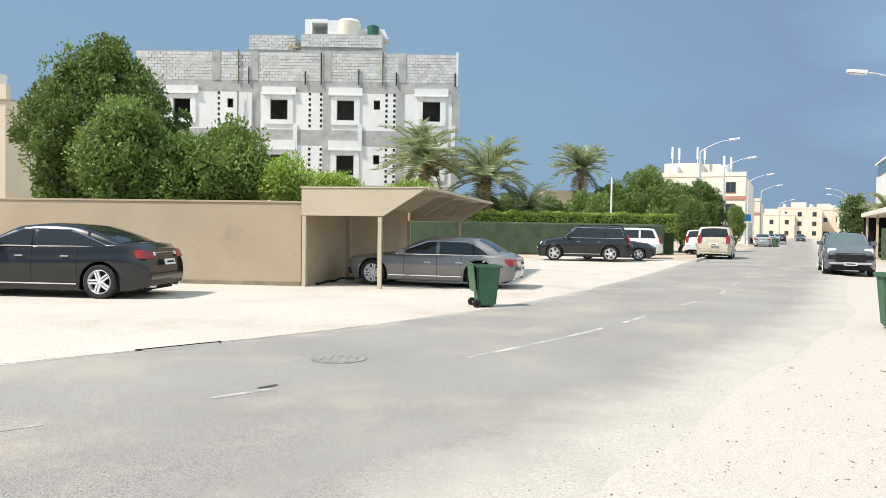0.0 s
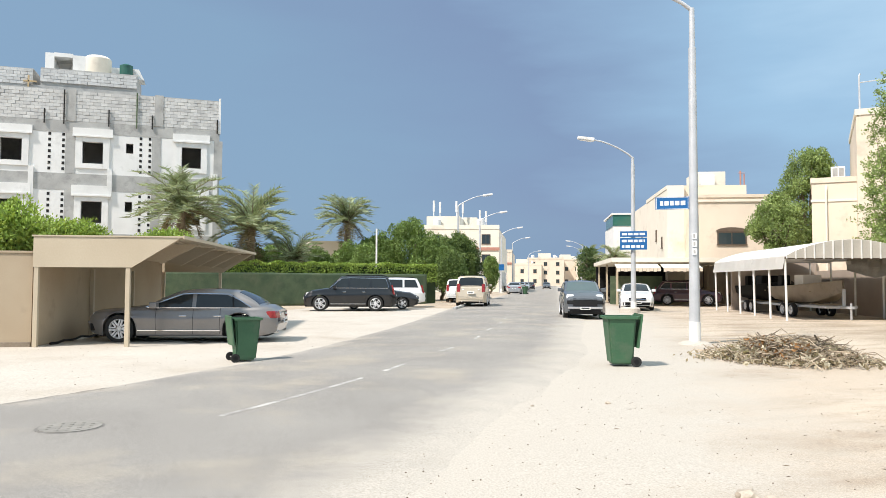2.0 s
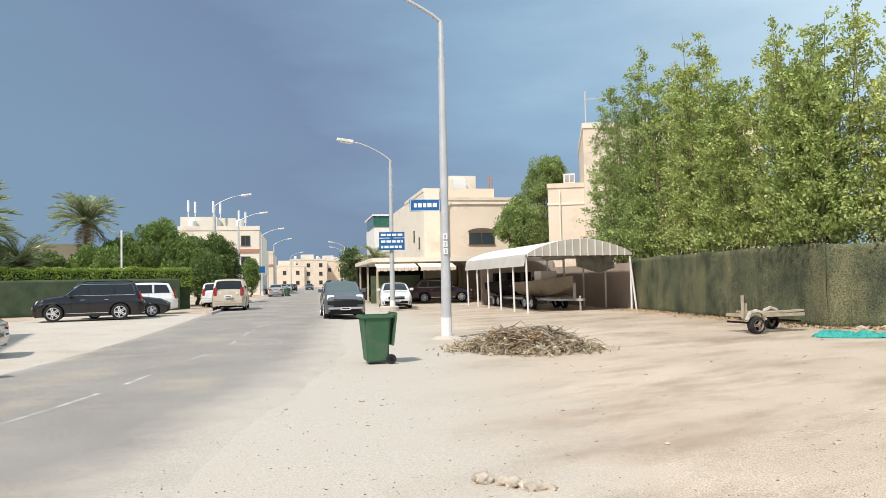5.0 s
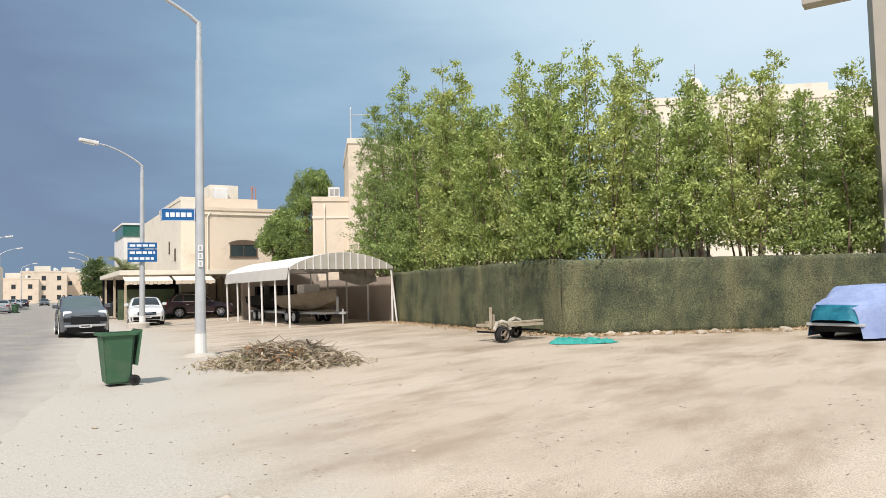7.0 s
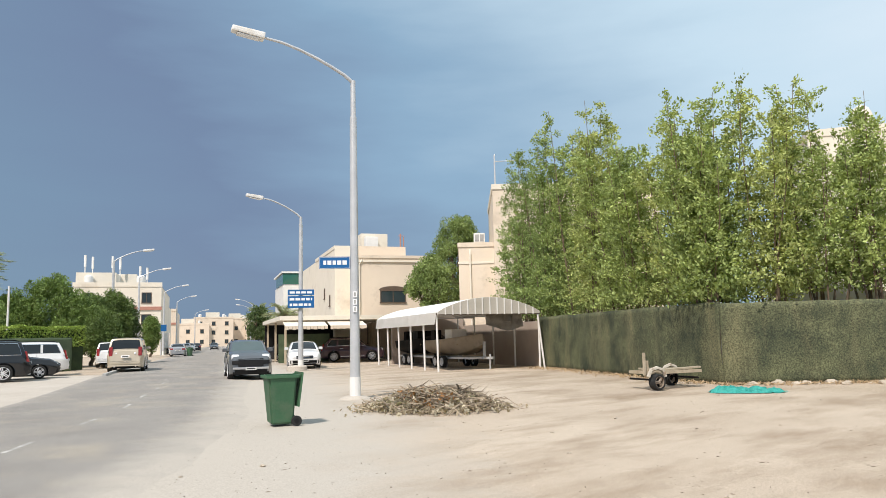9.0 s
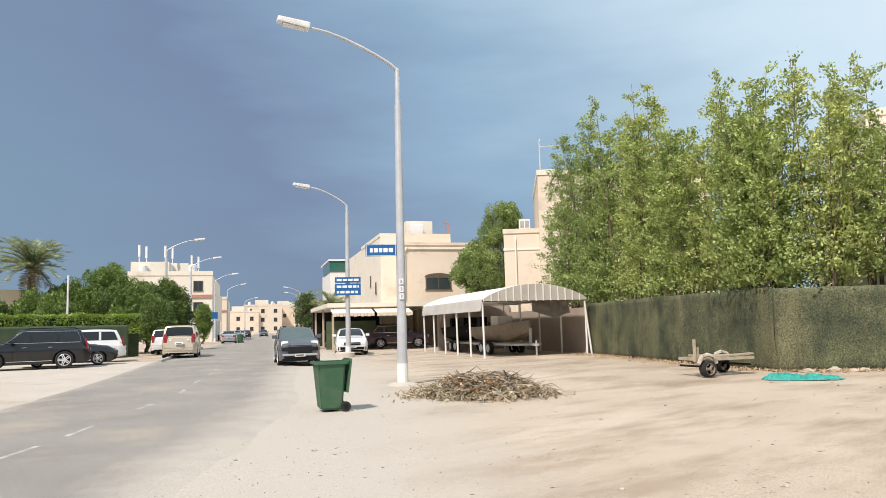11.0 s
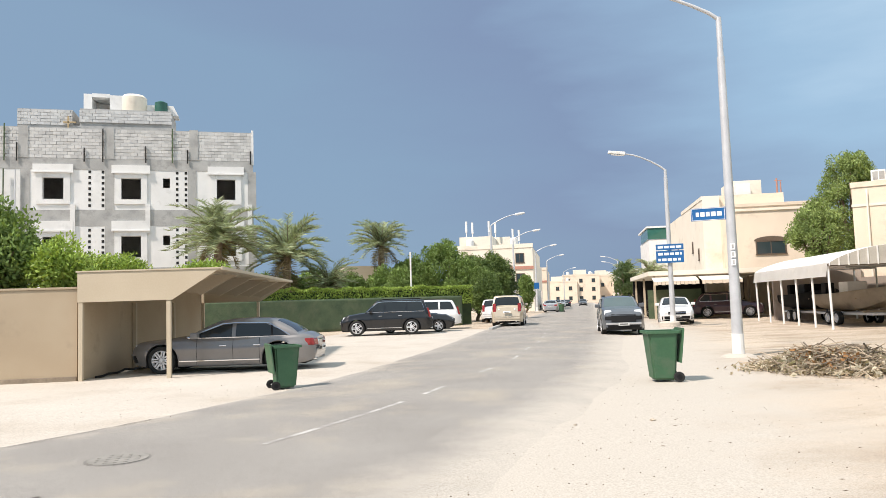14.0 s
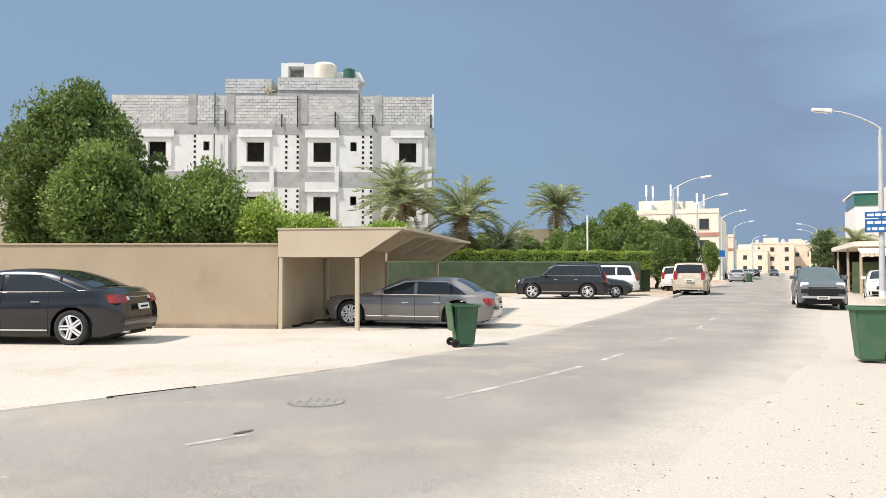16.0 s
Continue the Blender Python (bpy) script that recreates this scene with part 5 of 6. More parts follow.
CORNER = Vector((21.3, 10.3))
A_END, B_DIR = Vector((28.7, 23.4)), Vector((0.65, -0.76))
in_a, in_b = Vector((0.87, -0.49)), Vector((0.76, 0.65))
seed = 70
for f, hgt in ((1.40, 11.0), (1.26, 12.3), (1.09, 12.3), (0.98, 12.1), (0.85, 12.4), (0.70, 12.0), (0.56, 11.0), (0.42, 10.4), (0.28, 10.2), (0.14, 9.8)):
    p = CORNER.lerp(A_END, f) + in_a * 1.35
    tall_shrub_tree(pose(p.x, p.y, 0, 0, 0, seed * 40), hgt, seed)
    seed += 1
for d, hgt in ((0.2, 9.5), (1.9, 9.8), (3.6, 9.9), (5.3, 9.0), (7.0, 9.7), (8.7, 8.6), (10.4, 9.1), (12.2, 9.3), (14.2, 9.0)):
    p = CORNER + B_DIR * d + in_b * 1.5
    tall_shrub_tree(pose(p.x, p.y, 0, 0, 0, seed * 40), hgt, seed)
    seed += 1

# ---- net fence and lot ----
def net_run(name, label, m, length, height, mat, seed, fold=0.05, posts=0.1):
    s = thing(name, label, "fence", m)
    cols, rws = int(length / 0.16), 14
    v, f = [], []
    for i in range(cols + 1):
        for j in range(rws + 1):
            x, z = length * i / cols, height * j / rws
            w = fold * (noise.noise((x * 1.7, z * 0.5, seed)) + 0.5 * noise.noise((x * 5.5, z * 1.2, seed + 3)))
            zz = z + (0.04 * noise.noise((x * 0.8, 0, seed + 7)) if j == rws else 0)
            v.append((x, w, zz - 0.04 if j == 0 else zz))
    for i in range(cols):
        for j in range(rws):
            a = i * (rws + 1) + j
            f.append((a, a + rws + 1, a + rws + 2, a + 1))
    o = mesh_part("net", v, f, mat, s, "", True)
    md = o.modifiers.new("thickness", "SOLIDIFY")
    md.thickness = 0.012
    if posts:
        for k in range(int(length / 2.4) + 1):
            part("post", tubes(([(k * 2.4 + 0.05, posts, -0.05), (k * 2.4 + 0.05, posts, height - 0.02)], 0.03), sides=8), STEEL, s)
        part("rail", tubes(([(0, posts, height - 0.1), (length, posts, height - 0.1)], 0.02), sides=6), STEEL, s)
    return s


net_run("net_fence", "tall olive green net fence along the sand lot", pose(21.3, 10.3, 0, 0, 0, 60.5), 14.9, 2.42, NET_GREEN, 3, 0.05, -0.1)
net_run("net_fence", "tall dark green net fence behind the lot", pose(21.3, 10.3, 0, 0, 0, -49.5), 19, 2.38, NET_GREEN, 9)
net_run("sheet_fence", "dark green sheet fence below a clipped hedge", pose(-4.0, 46.0, 0, 0, 0, 12), 19.5, 2.05, NET_BRIGHT, 14, 0.03)


def arch_shelter():
    """Arched sheet-metal shelter with side curtains on thin posts."""
    s = thing("boat_shelter", "white arched metal shelter on thin white posts", "carport", pose(23.35, 25.0, 0, 0, 0, -24.5))
    Wd, Ln, eave, rise = 5.2, 11.6, 2.68, 0.68
    for y in (0.0, 2.1, 4.4, 6.8, 9.2, Ln):
        part("post", tubes(([(0.05, y, -0.05), (0.0, y, eave)], 0.05), sides=8), WHITE_PAINT, s)
    for y in (0.0, 2.9, 5.8, 8.7, Ln):
        part("post", tubes(([(Wd, y, -0.05), (Wd, y, eave)], 0.05), sides=8), WHITE_PAINT, s)
    part("post", tubes(([(Wd + 0.12, -0.25, -0.05), (Wd - 0.1, -0.1, eave)], 0.045), sides=8), WHITE_PAINT, s)
    def arc(x):
        return eave + rise * math.sin(math.pi * x / Wd) ** 0.8
    for k in range(14):
        y0, y1 = -0.15 + k * (Ln + 0.3) / 14, -0.15 + (k + 1) * (Ln + 0.3) / 14 - 0.01
        bm = bmesh.new()
        n = 16
        lo = [(Wd * i / n, arc(Wd * i / n)) for i in range(n + 1)]
        prism(bm, lo + [(x, z + 0.03) for x, z in lo[::-1]], y0, y1)
        part("roof_sheet", bm, WHITE_SHEET, s)
    bm = bmesh.new()
    v0 = []
    for i in range(41):
        y = -0.1 + (Ln + 0.2) * i / 40
        v0.append([bm.verts.new((-0.03 - 0.1 * j / 4 + 0.015 * math.sin(i * 1.3), y, eave + 0.02 - 0.56 * j / 4)) for j in range(5)])
    for a, b in zip(v0, v0[1:]):
        for k in range(4):
            bm.faces.new((a[k], a[k + 1], b[k + 1], b[k]))
    bmesh.ops.solidify(bm, geom=bm.faces[:], thickness=0.015)
    part("side_curtain", bm, WHITE_SHEET, s, "white sheet side curtain")
    panel = material("ribbed_sheet", ((0.42, 0.39, 0.34), (0.52, 0.49, 0.43)), 1.5, 0.6, 0.1, 20)
    for k in range(14):
        x0, x1 = Wd * k / 14, Wd * (k + 1) / 14
        bm = bmesh.new()
        prism(bm, [(x0, eave - 0.08), (x1 - 0.015, eave - 0.08), (x1 - 0.015, arc(x1) + 0.02), (x0, arc(x0) + 0.02)], -0.19, -0.155)
        part("gable_panel", bm, panel, s)
        part("rib", boxes((x0 - 0.025, x0 + 0.025, -0.22, -0.192, eave - 0.1, arc(x0) + 0.03)), WHITE_PAINT, s)
    part("gable_beam", boxes((-0.05, Wd + 0.05, -0.15, -0.08, eave - 0.12, eave - 0.02)), FRAME_BROWN, s)
    for y in (2.9, 5.8, 8.7):
        part("tie", boxes((0, Wd, y - 0.03, y + 0.03, eave - 0.06, eave)), STEEL, s)
    return s


arch_shelter()
wb = thing("wall_lot", "plain brown-beige boundary wall beside the boat shelter", "wall", pose(23.35, 25.0, 0, 0, 0, -24.5), kind="structure")
part("wall_face", boxes((5.7, 5.9, -0.3, 12.2, -0.1, 2.25), (1.0, 5.7, 12.0, 12.2, -0.1, 2.9)), material("brown_beige_render", ((0.36, 0.29, 0.24), (0.42, 0.35, 0.29)), 0.8, 0.9, 0.1, 30), wb)
cv = thing("hanging_cover", "crumpled grey plastic cover hanging under the shelter roof", "cover", pose(23.35, 25.0, 0, 0, 0, -24.5))
rnd = random.Random(8)
bm = bmesh.new()
g = [[bm.verts.new((2.6 + 1.9 * i / 12, 0.35 + 0.16 * noise.noise((i * 0.7, j * 0.5, 2)), 2.72 - (0.95 - 0.55 * abs(i / 12 - 0.6)) * j / 6)) for j in range(7)] for i in range(13)]
for a, b in zip(g, g[1:]):
    for k in range(6):
        bm.faces.new((a[k], a[k + 1], b[k + 1], b[k]))
bmesh.ops.solidify(bm, geom=bm.faces[:], thickness=0.01)
part("sheet", bm, material("grey_plastic", ((0.30, 0.27, 0.23), (0.46, 0.42, 0.37)), 3, 0.5, 0.3, 20), cv, "", True)


def boat(m, label, hullmat, covered):
    s = thing("boat", label, "boat", m)
    bm = bmesh.new()
    secs = []
    n = 14
    for i in range(n + 1):
        t = i / n
        x = -2.4 + 4.9 * t
        w = 0.98 * (1 - max(0, (t - 0.45) / 0.55) ** 2.2) + 0.02
        zk = 0.62 + 0.55 * max(0, (t - 0.55) / 0.45) ** 2
        zg = 1.38 + 0.28 * t ** 2
        half = [(0, zk), (w * 0.6, zk + 0.14 * (1 - t)), (w * 0.93, zk + (zg - zk) * 0.5), (w, zg), (w * 0.9, zg + 0.02)]
        secs.append([bm.verts.new((x, y, z)) for y, z in half[::-1]] + [bm.verts.new((x, -y, z)) for y, z in half[1:]])
    for a, b in zip(secs, secs[1:]):
        for k in range(len(a) - 1):
            bm.faces.new((a[k], a[k + 1], b[k + 1], b[k]))
    bm.faces.new(secs[0])
    bmesh.ops.solidify(bm, geom=bm.faces[:], thickness=0.04)
    part("hull", bm, hullmat, s, "", True)
    part("deck", boxes((-2.3, 1.2, -0.75, 0.75, 1.15, 1.2)), TAN_DARK, s)
    part("console", boxes((-0.8, 0.0, -0.45, 0.45, 1.2, 1.95), bevel=0.06), BLACK_TRIM if covered else WHITE_PAINT, s)
    part("outboard", boxes((-2.95, -2.5, -0.22, 0.22, 1.1, 1.95), (-2.85, -2.6, -0.1, 0.1, 0.5, 1.1), bevel=0.06), BLACK_TRIM, s)
    return s


def boat_trailer(m, label):
    s = thing("boat_trailer", label, "trailer", m)
    part("frame", boxes((-2.4, 2.4, -0.72, -0.62, 0.45, 0.55), (-2.4, 2.4, 0.62, 0.72, 0.45, 0.55), (-2.4, -2.3, -0.62, 0.62, 0.45, 0.55), (2.3, 2.4, -0.62, 0.62, 0.45, 0.55), (2.4, 3.3, -0.05, 0.05, 0.45, 0.55)), STEEL, s)
    part("winch_post", boxes((2.55, 2.65, -0.05, 0.05, 0.555, 1.3)), STEEL, s)
    part("jack", boxes((3.1, 3.16, -0.03, 0.03, -0.02, 0.7)), STEEL, s)
    for x in (-0.9, -0.1):
        for sy in (1, -1):
            wheel(s, x, sy * 0.9, 0.3, sy, 5)
    for x in (-1.6, 1.4):
        part("bunk", boxes((x, x + 0.1, -0.6, 0.6, 0.56, 0.64)), TAN_DARK, s)
    return s


SHEL = pose(23.35, 25.0, 0, 0, 0, -24.5)
HULL = material("faded_hull", ((0.42, 0.35, 0.26), (0.52, 0.45, 0.35)), 1.5, 0.5, 0.05, stain_or_sheen=((0.3, 0.25, 0.19), 2, 0.5, 0.7))
boat(SHEL @ pose(2.5, 3.9, 0, 0, 0, -82), "faded tan open boat on a trailer under the shelter", HULL, False)
boat_trailer(SHEL @ pose(2.5, 3.9, 0, 0, 0, -82), "galvanised trailer carrying the tan boat")
boat(SHEL @ pose(2.2, 9.0, 0, 0, 0, -85), "dark covered boat on a trailer deep in the shelter", BLACK_TRIM, True)
boat_trailer(SHEL @ pose(2.2, 9.0, 0, 0, 0, -85), "trailer carrying the dark covered boat")

# ---- lamps and signs ----
def street_lamp(m, label, arm=3.1, height=8.75, signs=()):
    """A lamp whose arm reaches along +x."""
    s = thing("street_lamp", label, "lamp", m, "street lamps along the road")
    part("pole", tubes(([(0, 0, 0.0), (0, 0, 4.0), (0, 0, 7.7)], [0.145, 0.115, 0.095]), sides=14), STEEL, s, "", True)
    part("pole_top", tubes(([(0, 0, 7.65), (0, 0, height)], [0.075, 0.07]), sides=12), STEEL, s, "", True)
    part("base_paint", tubes(([(0, 0, 0.0), (0, 0, 0.55)], [0.152, 0.149]), sides=14), WHITE_PAINT, s, "white painted foot")
    part("footing", tubes(([(0, 0, -0.1), (0, 0, 0.0), (0, 0, 0.05)], [0.5, 0.4, 0.25]), sides=14), APRON, s)
    bm = bmesh.new()
    tube(bm, [(0, 0, height - 0.05)] + [(arm * t, 0, height + 0.9 * (1 - (1 - t) ** 1.6)) for t in (0.1, 0.25, 0.4, 0.6, 0.8, 1.0)], [0.055, 0.05, 0.048, 0.045, 0.042, 0.04, 0.036], 10)
    part("arm", bm, STEEL, s, "", True)
    bm = bmesh.new()
    box(bm, -0.02, 0.85, -0.16, 0.16, -0.08, 0.1, bevel=0.05)
    for v in bm.verts:
        if v.co.x > 0.4:
            v.co.z *= 1 - 0.5 * (v.co.x - 0.4)
            v.co.y *= 1 - 0.35 * (v.co.x - 0.4)
    h = part("lamp_head", bm, WHITE_PAINT, s, "pale lamp head")
    h.matrix_basis = pose(arm - 0.02, 0, height + 0.9, 0, -8, 0)
    part("lens", boxes((0.1, 0.7, -0.11, 0.11, -0.11, -0.083), bevel=0.01), LENS_CLEAR, h)
    return s


def sign_bars(parent, x0, x1, z0, z1, y, rows, seed):
    """White bars in place of the lettering, on a face towards -y."""
    rnd = random.Random(seed)
    hh = (z1 - z0) / rows
    for r in range(rows):
        x = x0
        while x < x1 - 0.06:
            w = min(rnd.uniform(0.08, 0.24) * (x1 - x0), x1 - x)
            part("bar", boxes((x, x + w, y - 0.004, y - 0.001, z0 + hh * (r + 0.28), z0 + hh * (r + 0.72))), SIGN_WHITE, parent)
            x += w + 0.05 * (x1 - x0)


street_lamp(pose(12.15, 16.06, 0, 0, 0, 161), "tall galvanised street lamp with a white painted foot", 2.5, 8.75)
sg = thing("street_sign", "blue street sign with white bars on the lamp post", "sign", pose(11.69, 16.33, 3.62, 0, 0, -35.7))
part("plate", boxes((-0.42, 0.42, -0.012, 0.012, -0.165, 0.165), bevel=0.008), BLUE_SIGN, sg)
part("border", boxes((-0.4, 0.4, -0.016, -0.0125, 0.145, 0.155), (-0.4, 0.4, -0.016, -0.0125, -0.155, -0.145), (-0.4, -0.39, -0.016, -0.0125, -0.145, 0.145), (0.39, 0.4, -0.016, -0.0125, -0.145, 0.145)), SIGN_WHITE, sg)
sign_bars(sg, -0.3, 0.34, -0.13, 0.13, -0.0125, 1, 3)
part("bracket", boxes((0.38, 0.54, 0.014, 0.05, -0.03, 0.03)), STEEL, sg)
tg = thing("number_tag", "small white tag with plain bars on the lamp post", "sign", pose(12.08, 15.95, 2.55, 0, 0, -35.7))
for k in range(3):
    t1 = part("tag", boxes((-0.055, 0.055, -0.03, -0.022, -0.28 + k * 0.2, -0.12 + k * 0.2)), SIGN_WHITE, tg)
    part("bar", boxes((-0.025, 0.025, -0.033, -0.031, -0.25 + k * 0.2, -0.15 + k * 0.2)), CONCRETE, t1)
L2 = (21.27, 33.27)
street_lamp(pose(*L2, 0, 0, 0, 161), "galvanised street lamp carrying two blue signs", 2.05, 8.1)
for k, (z, h) in enumerate(((4.05, 0.3), (3.55, 0.62))):
    d = thing("direction_sign", "blue direction sign with rows of white bars", "sign", pose(L2[0] - 0.1, L2[1] - 0.18, z, 0, 0, -32.8))
    part("plate", boxes((-0.68, 0.68, -0.015, 0.015, -h / 2, h / 2), bevel=0.008), BLUE_SIGN, d)
    sign_bars(d, -0.58, 0.58, -h / 2 + 0.02, h / 2 - 0.02, -0.0155, 1 + k, 20 + k)
for x, y, hh, a in ((21.54, 61.97, 8.35, -21), (29.12, 76.53, 8.35, -22), (40.34, 97.43, 8.35, -23), (51.44, 119.17, 8.35, -24), (77.25, 168.93, 8.35, -25), (67.52, 123.48, 8.35, 152), (77.09, 141.61, 8.35, 152)):
    street_lamp(pose(x, y, 0, 0, 0, a), "slim grey street lamp farther along the road", 2.25, hh)
bd = thing("notice_board", "plain pale board fixed to a far lamp post", "sign", pose(21.5, 61.75, 3.72, 0, 0, -22))
part("panel", boxes((-0.85, 0.85, -0.2, -0.165, -0.6, 0.6), bevel=0.01), STEEL, bd)
b2 = thing("street_sign", "blue sign beside the far lamps", "sign", pose(38.0, 92.5, 3.5, 0, 0, -22))
part("plate", boxes((-0.65, 0.65, -0.03, 0.03, -0.42, 0.42), bevel=0.01), BLUE_SIGN, b2)
part("pole", tubes(([(0, 0.06, -3.5), (0, 0.06, 0.5)], 0.05), sides=8), STEEL, b2)

# ---- bins ----
BIN_GREEN = material("green_plastic", ((0.035, 0.105, 0.05), (0.05, 0.135, 0.065)), 2, 0.55, 0.05, 30, stain_or_sheen=((0.09, 0.13, 0.08), 3, 0.5, 0.75))


def wheelie_bin(m, label, lid_open):
    """Front towards -x, wheels and handle at +x."""
    s = thing("wheelie_bin", label, "bin", m)
    bm = bmesh.new()
    for (z, a, b, c) in ((0.04, -0.21, 0.20, 0.2), (0.92, -0.29, 0.25, 0.27)):
        for x, y in ((a, -c), (b, -c), (b, c), (a, c)):
            bm.verts.new((x, y, z))
    v = list(bm.verts)
    for q in ((3, 2, 1, 0), (0, 1, 5, 4), (1, 2, 6, 5), (2, 3, 7, 6), (3, 0, 4, 7)):
        bm.faces.new([v[i] for i in q])
    bmesh.ops.bevel(bm, geom=[e for e in bm.edges if len(e.link_faces) == 2], offset=0.035, segments=3, affect="EDGES")
    bmesh.ops.recalc_face_normals(bm, faces=bm.faces)
    bmesh.ops.solidify(bm, geom=bm.faces[:], thickness=0.008)
    part("tub", bm, BIN_GREEN, s)
    part("rim", boxes((-0.325, 0.27, -0.3, -0.272, 0.89, 0.945), (-0.325, 0.27, 0.272, 0.3, 0.89, 0.945), (-0.325, -0.295, -0.272, 0.272, 0.89, 0.945), (0.255, 0.285, -0.272, 0.272, 0.89, 0.945), bevel=0.008), BIN_GREEN, s)
    for sy in (1, -1):
        w = part("wheel", bmesh.new(), RUBBER, s)
        bm = bmesh.new()
        rg = lathe_y(bm, [(-0.03, 0.03), (-0.03, 0.095), (0.03, 0.095), (0.03, 0.03)], 18)
        bm.to_mesh(w.data)
        bm.free()
        w.matrix_basis = pose(0.24, sy * 0.25, 0.095)
        bm = bmesh.new()
        rg = lathe_y(bm, [(-0.033, 0.05), (0.033, 0.05)], 12)
        bm.faces.new(rg[0][::-1])
        bm.faces.new(rg[1])
        part("hub", bm, BLACK_TRIM, w)
    part("axle", tubes(([(0.24, -0.27, 0.095), (0.24, 0.27, 0.095)], 0.012), sides=6), STEEL, s)
    part("handle", tubes(([(0.28, -0.24, 0.93), (0.36, -0.24, 0.97), (0.36, 0.24, 0.97), (0.28, 0.24, 0.93)], 0.016), sides=8), BIN_GREEN, s)
    bm = bmesh.new()
    box(bm, 0.0, 0.64, -0.305, 0.305, 0, 0.03, bevel=0.012)
    for vv in bm.verts:
        vv.co.z += 0.12 * math.sin(math.pi * max(0, min(1, vv.co.x / 0.64)))
    lid = part("lid", bm, BIN_GREEN, s)
    lid.matrix_basis = pose(0.33, 0, 0.99, 0, 97 if lid_open else 180, 0)
    if not lid_open:
        lid.matrix_basis = pose(0.31, 0, 0.985, 180, 180, 0) @ pose(0, 0, 0, 0, 0, 0)
    return s


wheelie_bin(pose(0.87, 14.85, -0.02, 0, 0, 190) @ Matrix.Scale(0.9, 4), "green plastic wheeled bin at the road edge, lid hanging back", True)
wheelie_bin(pose(7.66, 12.3, -0.03, 0, 0, -18), "green plastic wheeled bin with the lid hanging open", True)
wheelie_bin(pose(38.0, 84.0, 0, 0, 0, 30), "far green wheeled bin beside the road", False)
plug = thing("lamp_footing", "round pale concrete block behind the open bin", "footing", pose(21.1, 33.35, 0))
part("block", tubes(([(0, 0, -0.1), (0, 0, 0.2), (0, 0, 0.26)], [0.55, 0.52, 0.45]), sides=20), APRON, plug)

# ---- brush pile ----
TWIG = material("dry_twig", ((0.20, 0.15, 0.10), (0.46, 0.38, 0.28)), 5, 0.9, 0.1, 40, island=0.6)
DRYLEAF = leaf_material("dry_leaf", (0.21, 0.165, 0.11), (0.43, 0.365, 0.27), 0.8)
pile = thing("brush_pile", "low heap of dry cut branches and leaves", "debris", pose(11.45, 12.15, 0), kind="stuff")
rng = np.random.default_rng(90)
bm = bmesh.new()
PX, PY = Vector((0.62, -0.78, 0)), Vector((0.78, 0.62, 0))
cs = []
for k in range(900):
    u, w = rng.normal() * 0.6, rng.normal() * 0.5
    if abs(u) > 1.75 or abs(w) > 1.5:
        continue
    z = 0.38 * math.exp(-(u / 1.25) ** 4 - (w / 0.85) ** 2) * rng.uniform(0.1, 1.15)
    c = PX * u + PY * w + Vector((0, 0, z + 0.02))
    a, e = rng.uniform(0, 2 * math.pi), rng.normal() * 0.22
    d = Vector((math.cos(a) * math.cos(e), math.sin(a) * math.cos(e), math.sin(e)))
    ln = rng.uniform(0.25, 0.95)
    bend = Vector(rng.normal(size=3) * 0.06)
    p0, p1 = c - d * ln / 2, c + d * ln / 2
    for q in (p0, p1):
        q.z = max(q.z, -0.01)
    tube(bm, [p0, c + bend, p1], [0.0105 * rng.uniform(0.4, 1.7), 0.009, 0.004], 4, False)
part("branches", bm, TWIG, pile)
lp = []
for k in range(9500):
    u, w = rng.normal() * 0.58, rng.normal() * 0.46
    z = 0.36 * math.exp(-(u / 1.25) ** 4 - (w / 0.85) ** 2) * rng.uniform(0.0, 1.1)
    lp.append(PX * u + PY * w + Vector((0, 0, z + 0.015)))
leaf_mesh("dry_leaves", lp, 0.11, DRYLEAF, pile, None, 1, 91, 0.45)
leaf_mesh("pale_leaves", [p for i, p in enumerate(lp) if i % 5 == 0], 0.16, leaf_material("pale_dry_leaf", (0.45, 0.40, 0.30), (0.62, 0.56, 0.45), 0.8), pile, None, 1, 92, 0.6)

leaf_mesh("rusty_leaves", [Vector((p.x, p.y, p.z + 0.04)) for i, p in enumerate(lp) if p.x < -0.1 and i % 6 == 0 and p.length < 0.9], 0.12, leaf_material("rusty_dry_leaf", (0.24, 0.11, 0.04), (0.42, 0.23, 0.10), 0.8), pile, None, 1, 93, 0.5)

